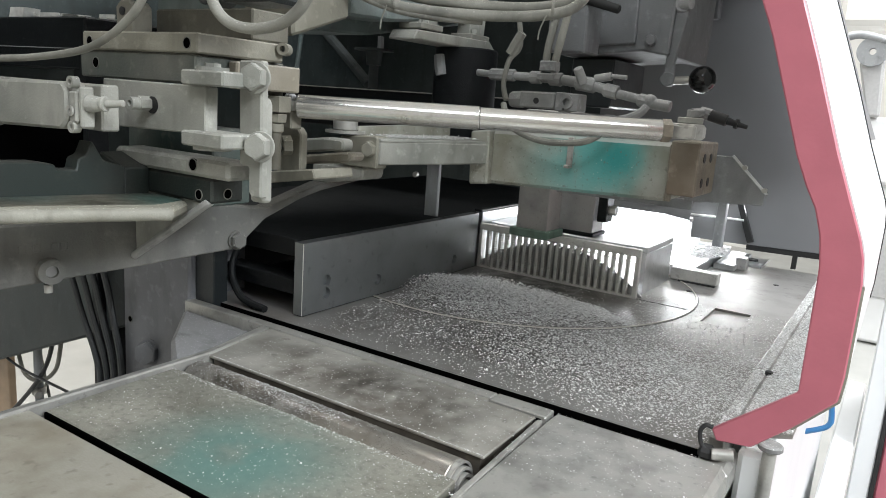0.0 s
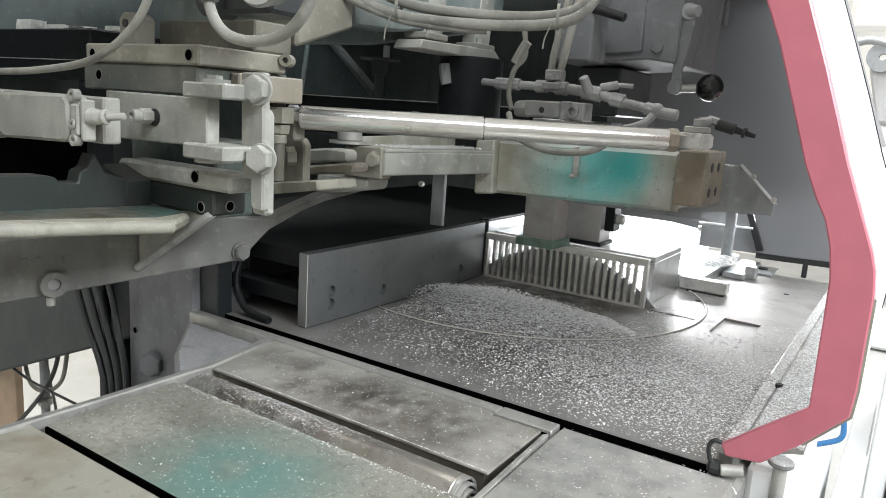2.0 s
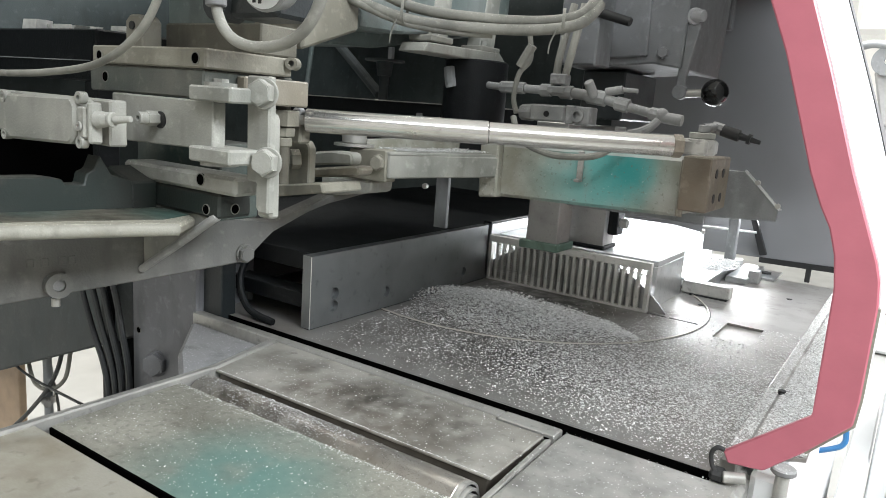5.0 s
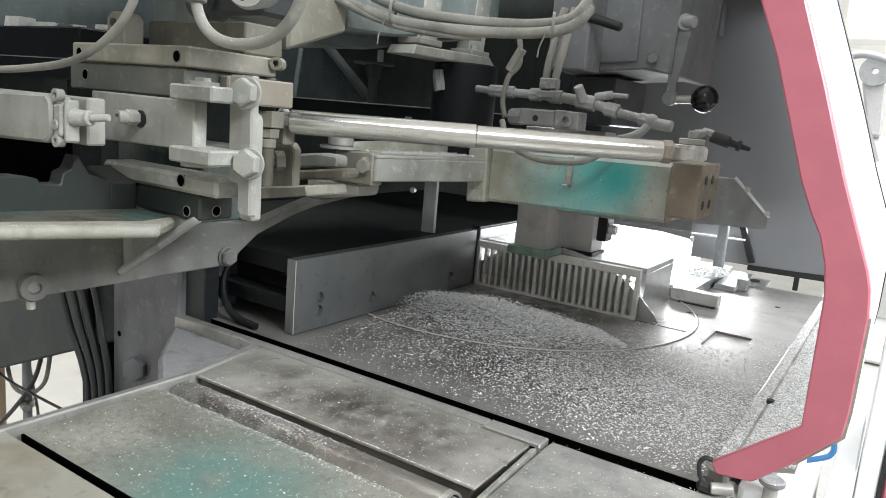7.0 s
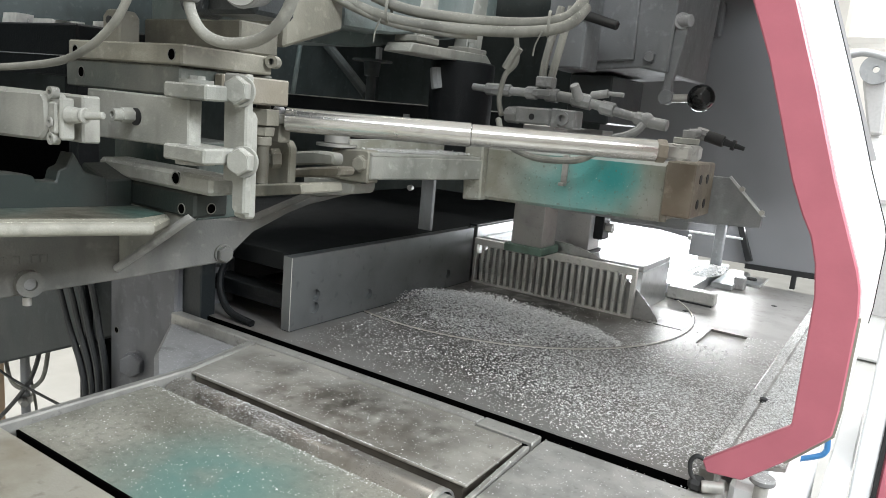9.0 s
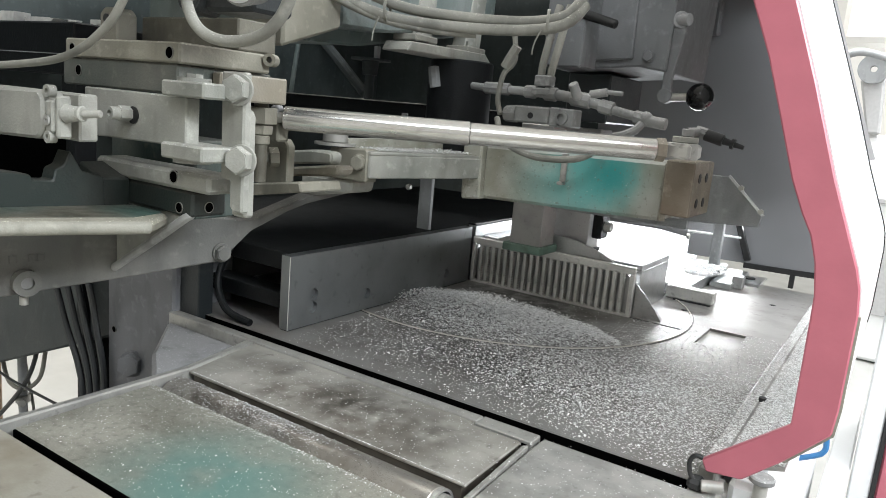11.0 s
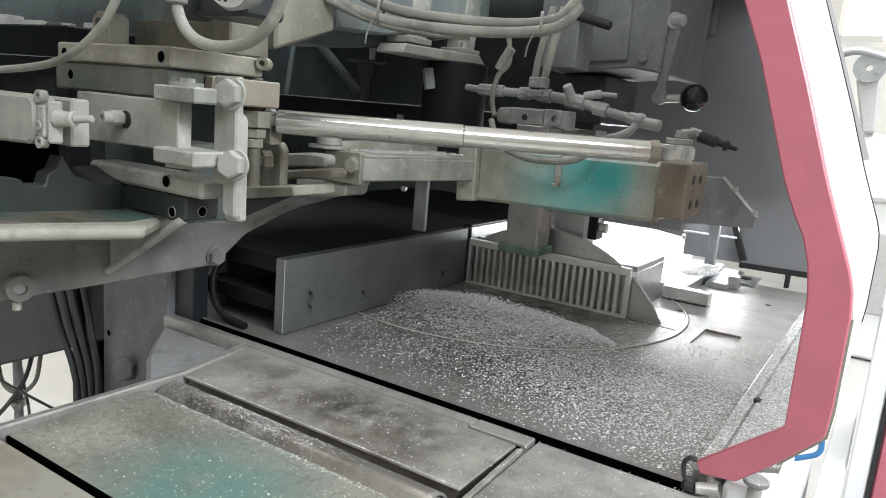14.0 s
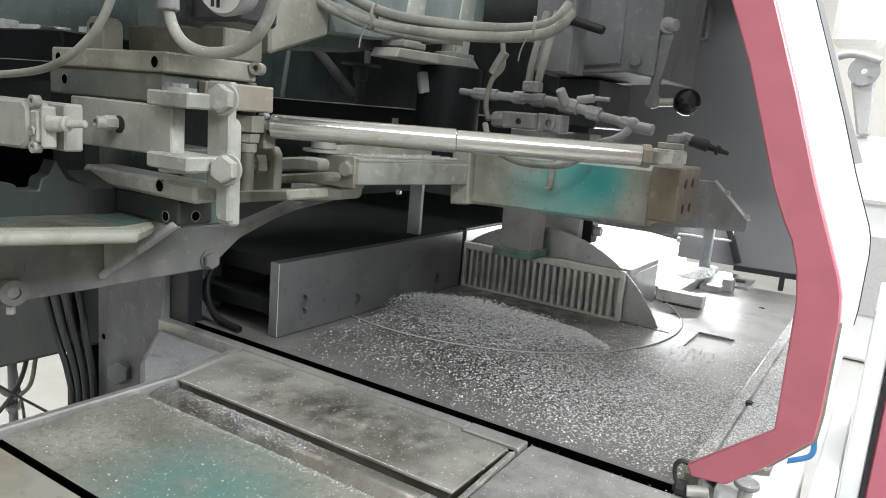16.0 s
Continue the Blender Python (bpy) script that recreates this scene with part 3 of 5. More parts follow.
def comb_jaw():
    t = thing("comb_jaw", (0.18, 0.556, 0.9), "slotted steel comb jaw with serrated bars, beside the blade", "clamp jaw")
    y0, y1, x0, x1 = 0.548, 0.560, 0.0, 0.361
    part("head_bar", box(x0, y0, 0.984, x1, y1, 0.998, 0.001), ALU_DULL, t)
    part("foot_bar", box(x0, y0, 0.9, x1, y1, 0.9045, 0.0005), ALU_DULL, t)
    part("end_post", box(x0, y0 + 0.0002, 0.9045, x0 + 0.0075, y1, 0.984, 0.0005), ALU_DULL, t)
    part("end_post", box(x1 - 0.0085, y0 + 0.0002, 0.9045, x1, y1, 0.984, 0.0005), ALU_DULL, t)
    n = 23
    step = (x1 - 0.0085 - x0 - 0.0075) / n
    # One bar with a serrated far edge, repeated.
    w, zs, k = step * 0.50, 0.9045, 15
    dz = (0.984 - zs) / k
    left = [(0, zs), (0, 0.984)]
    right = []
    for i in range(k, 0, -1):
        right += [(w, zs + i * dz), (w * 0.66, zs + (i - 0.5) * dz)]
    right.append((w, zs))
    outline = left + right
    me = mesh_of("bar", prism([(x, y0 + 0.0008, z) for x, z in outline], (0, y1 - y0 - 0.001, 0), 0), ALU_DULL)
    for i in range(1, n):
        b = new("bar", me)
        b.parent = t
        b.matrix_parent_inverse = Matrix.Translation(-t.location)
        b.location = (x0 + 0.0075 + step * i - w / 2, 0, 0)
    # Rounded slot tops.
    me2 = mesh_of("slot_crown", xz([(0, 0.984), (0, 0.9812), (0.0012, 0.9834), (step - w - 0.0012, 0.9834), (step - w, 0.9812), (step - w, 0.984)], y0 + 0.0008, y1 - 0.0008, 0), ALU_DULL)
    for i in range(n):
        b = new("slot_crown", me2)
        b.parent = t
        b.matrix_parent_inverse = Matrix.Translation(-t.location)
        b.location = (x0 + 0.0075 + step * i + w / 2, 0, 0)


comb_jaw()


def rear_block():
    t = thing("clamp_block", (0.20, 0.69, 0.9), "bright machined aluminium bridge block behind the blade", "clamp block")
    part("top_plate", box(0.0, 0.590, 0.985, 0.361, 0.775, 0.997, 0.0015), ALU, t)
    part("side_plate", box(0.349, 0.590, 0.9, 0.361, 0.775, 0.9848, 0.0012), ALU, t)
    b = thing("stop_bar", (0.41, 0.80, 0.9), "short square steel stop bar on the table", "stop")
    part("bar", box(0.361, 0.785, 0.902, 0.462, 0.815, 0.929, 0.002), STEEL, b)
    part("shim", box(0.380, 0.781, 0.9, 0.458, 0.815, 0.903, 0.0), RUBBER, b)


rear_block()


def saw_blade():
    t = tagged(new("circular_saw"), "grey steel circular saw blade rising behind the comb jaw", "circular saw")
    bm = bmesh.new()
    n, r, y = 96, 0.285, 0.0022
    pts = []
    for i in range(n):
        a = 2 * math.pi * i / n
        for f, rr in ((0.0, r), (0.35, r - 0.0002), (0.5, r - 0.0009), (0.75, r - 0.0006)):
            b = a + f * 2 * math.pi / n
            pts.append((rr * math.cos(b), 0, rr * math.sin(b)))
    front = [bm.verts.new((x, -y, z)) for x, _, z in pts]
    back = [bm.verts.new((x, y, z)) for x, _, z in pts]
    c0, c1 = bm.verts.new((0, -y, 0)), bm.verts.new((0, y, 0))
    for i in range(len(pts)):
        j = (i + 1) % len(pts)
        bm.faces.new((front[i], front[j], c0))
        bm.faces.new((back[j], back[i], c1))
        bm.faces.new((front[j], front[i], back[i], back[j]))
    bmesh.ops.recalc_face_normals(bm, faces=bm.faces[:])
    for nm, shapes, mat in (("disc", bm, BLADE), ("hub", ring((0, -0.004, 0), (0, 1, 0), 0.016, 0.06, 0.008), STEEL)):
        ob = new(nm, mesh_of(nm, shapes, mat))
        ob.parent = t
    return t


blade = saw_blade()


# ---- press posts and clamp arm ----
def posts():
    t = thing("press_post", (0.16, 0.52, 0.998), "grey square press post with a green pad on the jaw", "clamp post")
    part("post", box(0.118, 0.488, 1.012, 0.186, 0.549, 1.25, 0.0015), POSTMAT, t)
    part("pad", box(0.108, 0.478, 0.998, 0.192, 0.558, 1.014, 0.002), GREENPAD, t, "green painted pressure pad")
    r = thing("press_post", (0.21, 0.66, 0.998), "grey rear press post behind the blade", "clamp post")
    part("post", box(0.152, 0.600, 1.004, 0.238, 0.66, 1.25, 0.0015), POSTMAT, r)
    part("pad", box(0.150, 0.596, 0.998, 0.243, 0.664, 1.006, 0.001), BLACK, r)
    part("cheek", box(0.2405, 0.612, 1.03, 0.2605, 0.650, 1.15, 0.002), BLACK, r)
    part("nut", [cyl((0.2605, 0.63, 1.055), (0.275, 0.63, 1.055), 0.010, None, 6)], STEEL, r)
    p = thing("machine_pillar", (-0.05, 0.42, 1.0), "pale grey flat pillar in the dark rear of the machine", "pillar")
    part("plate", box(-0.064, 0.42, 0.9, -0.034, 0.430, 1.16, 0.0012), PANEL, p)
    part("bolt", [cyl((-0.088, 0.42, 1.10), (-0.088, 0.412, 1.10), 0.006, None, 6)], STEEL, p)


posts()


def clamp_arm():
    t = thing("clamp_beam", (0.33, 0.29, 1.12), "dusty teal-painted hollow clamp beam with end block", "clamp beam")
    part("beam", xz([(0.178, 1.123), (0.478, 1.131), (0.478, 1.216), (0.178, 1.211)], 0.25, 0.345, 0.005), TEAL, t)
    part("flange", xz([(0.148, 1.119), (0.183, 1.1225), (0.180, 1.2125), (0.145, 1.2075)], 0.235, 0.355, 0.003), TEAL, t, "dusty welded flange")
    part("lever_web", prism([(0.150, 0.250, 1.155), (0.150, 0.250, 1.188), (0.076, 0.054, 1.188), (0.076, 0.054, 1.152)], (0.030, -0.012, 0), 0.002), GREY, t)
    part("lever_top", prism([(0.182, 0.252, 1.187), (0.085, 0.262, 1.187), (0.046, 0.044, 1.187), (0.108, 0.042, 1.187)], (0, 0, 0.005), 0.001), GREY, t)
    part("lever_back", prism([(0.048, 0.060, 1.190), (0.088, 0.262, 1.190), (0.088, 0.262, 1.214), (0.048, 0.060, 1.206)], (-0.004, 0.001, 0), 0.001), TEAL, t, "dusty back wall of the lever channel")
    part("end_block", box(0.4915, 0.190, 1.148, 0.530, 0.295, 1.222, 0.002), RUST, t, "brown oiled steel end block")
    part("weld_seam", tube([(0.4795, 0.247, 1.133), (0.4805, 0.246, 1.16), (0.479, 0.247, 1.19), (0.480, 0.246, 1.214)], 0.0052, 8, 6), TAN, t, "rough brown weld seam")
    for y, z in ((0.222, 1.200), (0.258, 1.200), (0.222, 1.166), (0.258, 1.166)):
        part("block_hole", [cyl((0.528, y, z), (0.5306, y, z), 0.0065)], RUBBER, t)
    part("hook_plate", xz([(0.484, 1.128), (0.597, 1.135), (0.598, 1.152), (0.546, 1.202), (0.515, 1.202), (0.484, 1.150)], 0.325, 0.331, 0.001), PANEL, t, "bent grey guard plate")
    part("hook_lip", prism([(0.546, 0.325, 1.203), (0.599, 0.325, 1.152), (0.6025, 0.325, 1.153), (0.548, 0.325, 1.205)], (0, -0.006, 0), 0), ALU, t)
    for x, z in ((0.566, 1.188), (0.597, 1.158)):
        part("hook_bolt", cyl((x, 0.317, z), (x, 0.325, z), 0.004, None, 6), STEEL, t)
    part("guard_skirt", xz([(0.24, 1.128), (0.49, 1.128), (0.49, 1.112), (0.26, 1.112)], 0.352, 0.36, 0.001), PANEL, t)
    part("hose_hook", [box(0.3175, 0.243, 1.166, 0.3265, 0.2485, 1.212, 0.001), box(0.3175, 0.234, 1.164, 0.3265, 0.2485, 1.169, 0.001)], STEEL, t)
    return t


clamp_arm()


def hydraulic_cylinder():
    t = thing("clamp_cylinder", (0.3, 0.0, 1.23), "bright steel clamp cylinder and rod with a brown end nut", "cylinder")
    a, b = Vector((0.102, -0.126, 1.233)), Vector((0.496, 0.118, 1.2355))
    w = (b - a).normalized()
    part("tube", [cyl(a, a + w * 0.232, 0.0150, None, 40, 0.001)], CHROME, t)
    part("rod", [cyl(a + w * 0.2322, b, 0.0138, None, 40, 0.001)], CHROME, t)
    part("neck", [cyl(a - w * 0.012, a, 0.0065, 0.0065, 24)], STEEL, t)
    part("end_nut", [cyl(b, b + w * 0.012, 0.0145, None, 6, 0.0008)], RUST, t)
    part("rod_eye", [cyl((0.520, 0.150, 1.226), (0.520, 0.150, 1.246), 0.020, None, 28, 0.001), box(0.500, 0.13, 1.226, 0.535, 0.19, 1.245, 0.003)], STEEL, t)
    part("eye_washer", [cyl((0.520, 0.160, 1.246), (0.520, 0.160, 1.254), 0.016, None, 28, 0.001)], GREY, t)
    return t


hydraulic_cylinder()


# ---- carriage casting and its small parts ----
def side_casting():
    t = thing("side_casting", (-0.06, -0.2, 1.0), "heavy dusty grey casting plate with ledge and rib", "casting")
    d = Vector((0.179, 0.984, 0))
    o = Vector((-0.077, -0.355, 0))

    def at(s, z):
        q = o + d * s
        return (q.x, q.y, z)
    outline = [(-0.35, 1.082), (0.06, 1.076), (0.12, 1.080), (0.22, 1.088), (0.30, 1.078), (0.40, 1.112), (0.50, 1.118), (0.40, 1.100), (0.36, 1.088), (0.30, 1.062), (0.253, 1.021), (0.10, 1.011), (-0.35, 0.985)]
    part("plate", prism([at(s, z) for s, z in outline], (-0.03, 0.0055, 0), 0.002), CASTGREY, t)
    socket_screw(t, at(0.0, 1.020), (0.984, -0.179, 0), 0.0155, 0.012, CASTGREY)
    hex_bolt(t, at(0.252, 1.034), (0.984, -0.179, 0), 0.0125, 0.008, CASTGREY)
    part("bolt_tip", [cyl((-0.085, -0.352, 0.990), (-0.085, -0.352, 1.0), 0.005)], STEEL, t)
    for i, s in enumerate((-0.028, -0.012, 0.008, 0.018)):
        part("cast_mark", box(-0.001, s - 0.004, 1.043, 0.0012, s + 0.004, 1.053, 0.0006, Matrix.Translation((-0.077, -0.355, 0)) @ Matrix.Rotation(radians(-10.3), 4, "Z")), CASTGREY, t)
    part("ledge", prism([(0.028, -0.70, 1.135), (0.072, -0.453, 1.123), (0.1, -0.309, 1.116), (0.070, -0.268, 1.117), (-0.05, -0.268, 1.117), (-0.05, -0.70, 1.135)], (0, 0, -0.0135), 0.004), OLIVE, t, "worn olive ledge with a pale rounded edge")
    part("ledge_lip", tube([(0.026, -0.70, 1.1275), (0.070, -0.453, 1.116), (0.0975, -0.312, 1.109)], 0.0068, 12), LIPMAT, t, "pale worn rounded edge of the ledge")
    part("ledge_bed", prism([(0.012, -0.70, 1.1355), (0.053, -0.453, 1.1235), (0.078, -0.318, 1.1168), (0.064, -0.273, 1.1175), (0.006, -0.271, 1.1175), (0.006, -0.70, 1.1355)], (0, 0, 0.0012), 0.0004), BEDMAT, t, "green and brown stained bed of the ledge, darkened as painted shade")
    wall = [(-0.70, 1.10), (-0.306, 1.10), (-0.306, 1.152), (-0.332, 1.160), (-0.345, 1.182), (-0.352, 1.166), (-0.361, 1.162), (-0.364, 1.150), (-0.385, 1.151), (-0.388, 1.157), (-0.405, 1.160), (-0.70, 1.168)]
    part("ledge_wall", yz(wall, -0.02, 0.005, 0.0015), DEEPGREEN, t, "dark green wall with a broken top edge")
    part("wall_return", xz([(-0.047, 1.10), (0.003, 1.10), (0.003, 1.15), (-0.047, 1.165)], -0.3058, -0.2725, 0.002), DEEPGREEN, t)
    # Black sheet stands in for the shade of the hollow.
    part("cavity_shade_sheet", box(-0.20, -0.75, 1.09, -0.19, -0.24, 1.20, 0), GAPBLACK, t, "black sheet painting the hollow's shade behind the ledge")
    part("rib", tube([(0.106, -0.266, 1.1205), (0.100, -0.2685, 1.1165), (0.040, -0.263, 1.082), (-0.056, -0.2545, 1.028)], 0.0052, 10), RIBMAT, t, "pale worn sloping rib")
    part("rib_web", prism([(0.098, -0.2665, 1.116), (-0.056, -0.252, 1.029), (-0.06, -0.250, 1.10), (0.06, -0.264, 1.1185)], (0.003, 0.010, 0), 0.001), GREY, t)
    return t


side_casting()


def carriage():
    t = thing("carriage", (0.0, -0.2, 1.1), "dusty grey machine carriage of bolted steel blocks", "carriage")
    part("top_plate", box(-0.111, -0.284, 1.284, 0.105, -0.156, 1.306, 0.002), OLIVE, t)
    part("upper_rail", box(-0.075, -0.206, 1.3065, 0.104, -0.147, 1.342, 0.002), OLIVEDARK, t)
    part("mid_block", box(-0.125, -0.279, 1.2515, 0.096, -0.145, 1.2835, 0.002), GREEN, t, "green-grey painted block")
    part("rear_bar", box(0.097, -0.235, 1.249, 0.112, -0.133, 1.280, 0.002), TAN, t)
    part("arm_block", xz([(-0.051, 1.196), (0.135, 1.199), (0.135, 1.250), (-0.049, 1.251)], -0.297, -0.2795, 0.0015), GREY, t)
    part("back_block", box(-0.11, -0.225, 1.105, 0.060, -0.165, 1.1995, 0.002), DARKGREEN, t, "dark green painted block")
    part("lower_block", box(-0.06, -0.277, 1.149, 0.148, -0.235, 1.170, 0.004), GREY, t)
    part("foot_block", box(-0.055, -0.272, 1.1195, 0.116, -0.225, 1.148, 0.003), DEEPGREEN, t, "dark green block with bolt holes")
    part("strap", xz([(0.155, 1.168), (0.170, 1.168), (0.170, 1.140), (0.175, 1.135), (0.190, 1.135), (0.1885, 1.280), (0.153, 1.280)], -0.268, -0.2575, 0.002), GREY, t)
    part("strap_bar", xz([(0.160, 1.128), (0.183, 1.128), (0.1815, 1.236), (0.177, 1.243), (0.160, 1.243)], -0.257, -0.243, 0.003), GREY, t)
    # Out of view: added over the carriage to cast shade on it.
    part("upper_shade_block", box(-0.32, -0.34, 1.43, 0.16, -0.10, 1.60, 0.004), DARK, t, "unseen dark block added above the carriage to shade it")
    part("hose_manifold", box(0.16, -0.42, 1.43, 0.42, -0.335, 1.47, 0.003), DARK, t)
    part("lug", box(0.114, -0.312, 1.250, 0.180, -0.262, 1.266, 0.002), GREY, t)
    part("lug", box(0.114, -0.312, 1.187, 0.180, -0.262, 1.203, 0.002), GREY, t)
    part("lug_washer", [cyl((0.136, -0.288, 1.266), (0.136, -0.288, 1.270), 0.017, None, 24), cyl((0.136, -0.288, 1.270), (0.136, -0.288, 1.274), 0.009, None, 6)], GREY, t)
    part("lug_washer", [cyl((0.136, -0.288, 1.183), (0.136, -0.288, 1.187), 0.020, None, 24)], GREY, t)
    hex_bolt(t, (0.182, -0.269, 1.262), (0.35, -0.93, 0.05), 0.0148, 0.011)
    hex_bolt(t, (0.190, -0.269, 1.191), (0.35, -0.93, 0.05), 0.0148, 0.011)
    for p, w, r in (((0.089, -0.284, 1.2945), (0, -1, 0), 0.0065), ((-0.091, -0.279, 1.269), (0, -1, 0), 0.0065), ((-0.095, -0.284, 1.294), (0, -1, 0), 0.006),
                    ((0.090, -0.277, 1.162), (0, -1, 0), 0.007), ((0.094, -0.272, 1.128), (0, -1, 0), 0.006), ((0.1163, -0.250, 1.130), (1, 0, 0), 0.006)):
        hole(t, p, w, r)
    socket_screw(t, (0.104, -0.150, 1.300), (0.5, -0.85, 0), 0.0075, 0.02, OLIVE)
    part("lifting_lug", xz([(-0.075, 1.305), (-0.04, 1.305), (-0.04, 1.338), (-0.048, 1.345), (-0.067, 1.345), (-0.075, 1.338)], -0.262, -0.235, 0.002), OLIVEDARK, t)
    part("lug_bolt", [cyl((-0.060, -0.264, 1.332), (-0.060, -0.2615, 1.332), 0.005)], RUBBER, t)
    part("adjuster_hole", [cyl((0.046, -0.2985, 1.225), (0.046, -0.296, 1.225), 0.0095, None, 24)], RUBBER, t)
    part("adjuster", [cyl((0.040, -0.312, 1.226), (0.040, -0.296, 1.226), 0.0085, None, 6, 0.0006), ring((0.040, -0.322, 1.226), (0, 1, 0), 0.0035, 0.007, 0.010, 20)], GREY, t)
    return t


carriage()


def limit_switch():
    t = thing("limit_switch", (-0.05, -0.37, 1.22), "dusty grey limit switch with plunger on a bracket", "switch")
    part("bracket", box(-0.30, -0.365, 1.196, 0.058, -0.345, 1.244, 0.002), GREY, t)
    part("cover", xz([(-0.106, 1.200), (-0.098, 1.192), (0.026, 1.196), (0.038, 1.206), (0.038, 1.236), (0.030, 1.245), (-0.100, 1.242), (-0.107, 1.232)], -0.392, -0.366, 0.003), GREY, t)
    head = part("head", [box(0.039, -0.390, 1.204, 0.053, -0.370, 1.236, 0.002), box(0.0535, -0.388, 1.199, 0.0605, -0.374, 1.241, 0.002)], GREY, t)
    part("head_screw", [ring((0.046, -0.391, 1.216), (0, -1, 0), 0.002, 0.005, 0.002)], STEEL, head)
    for z in (1.2445, 1.1995):
        socket_screw(t, (0.044, -0.383, z), (0, -1, 0), 0.0062, 0.008)
    for z in (1.238, 1.196):
        socket_screw(t, (-0.112, -0.383, z), (0, -1, 0), 0.0062, 0.008)
    part("boot", [cyl((0.060, -0.380, 1.224), (0.075, -0.375, 1.225), 0.0095, 0.0068, 20, 0.001), cyl((0.075, -0.375, 1.225), (0.079, -0.3735, 1.2252), 0.0078, None, 20, 0.001)], GREY, head)
    part("plunger", [cyl((0.079, -0.3735, 1.2252), (0.097, -0.366, 1.227), 0.0042, 0.0036, 16, 0.0008)], GREY, head)
    return t


limit_switch()


def clevis():
    t = thing("clevis", (0.05, 0.0, 1.12), "dusty clevis linkage with stub bolts and washers", "linkage")
    part("base_plate", xz([(0.015, 1.122), (0.111, 1.139), (0.107, 1.152), (0.100, 1.151), (0.015, 1.139)], -0.10, -0.02, 0.002), OLIVE, t)
    part("upright", [xz([(0.018, 1.136), (0.064, 1.142), (0.064, 1.194), (0.057, 1.203), (0.018, 1.203)], -0.080, -0.0655, 0.002)], OLIVE, t)
    part("stub_nut", [cyl((0.047, -0.0805, 1.178), (0.040, -0.0915, 1.177), 0.0135, None, 6, 0.001)], OLIVE, t)
    part("stub", [cyl((0.045, -0.083, 1.178), (0.033, -0.102, 1.176), 0.0065, None, 16, 0.001)], GREY, t)
    part("link_bar", [xz([(0.015, 1.164), (0.070, 1.171), (0.092, 1.172), (0.097, 1.176), (0.097, 1.187), (0.092, 1.190), (0.060, 1.190), (0.015, 1.184)], -0.030, -0.006, 0.003)], GREY, t)
    part("lower_link", [xz([(0.015, 1.147), (0.100, 1.157), (0.110, 1.160), (0.114, 1.164), (0.114, 1.170), (0.110, 1.173), (0.095, 1.172), (0.015, 1.160)], -0.034, 0.000, 0.003)], TAN, t, "yellowish worn lower link")
    part("fork", [xz([(0.030, 1.146), (0.103, 1.146), (0.103, 1.192), (0.098, 1.195), (0.030, 1.191)], 0.040, 0.066, 0.002)], OLIVE, t)
    hex_bolt(t, (0.089, 0.041, 1.174), (0.3, -0.95, 0), 0.0115, 0.010, OLIVE)
    part("under_block", [xz([(-0.032, 1.108), (0.066, 1.125), (0.072, 1.130), (0.073, 1.144), (-0.032, 1.143)], 0.046, 0.10, 0.003)], GREY, t)
    part("washer", [cyl((0.031, 0.050, 1.194), (0.031, 0.050, 1.198), 0.031, None, 32), cyl((0.031, 0.050, 1.198), (0.031, 0.050, 1.214), 0.019, None, 20, 0.002)], STEEL, t)
    part("pivot_shaft", [cyl((0.086, -0.150, 1.152), (0.086, -0.150, 1.2485), 0.009, None, 20)], OLIVEDARK, t)
    part("pivot_nut", [cyl((0.086, -0.150, 1.224), (0.086, -0.150, 1.244), 0.020, None, 6, 0.001)], OLIVE, t)
    part("pivot_nut", [cyl((0.086, -0.150, 1.211), (0.086, -0.150, 1.2225), 0.0145, 0.0155, 6, 0.001)], OLIVE, t)
    part("pivot_collar", [cyl((0.086, -0.150, 1.199), (0.086, -0.150, 1.210), 0.0115, None, 20, 0.001)], OLIVE, t)
    part("neck_clamp", [box(0.083, -0.134, 1.230, 0.096, -0.120, 1.248, 0.003)], FITLIGHT, t)
    part("neck_block", [box(0.076, -0.132, 1.203, 0.097, -0.112, 1.2295, 0.002)], OLIVE, t)
    return t


clevis()


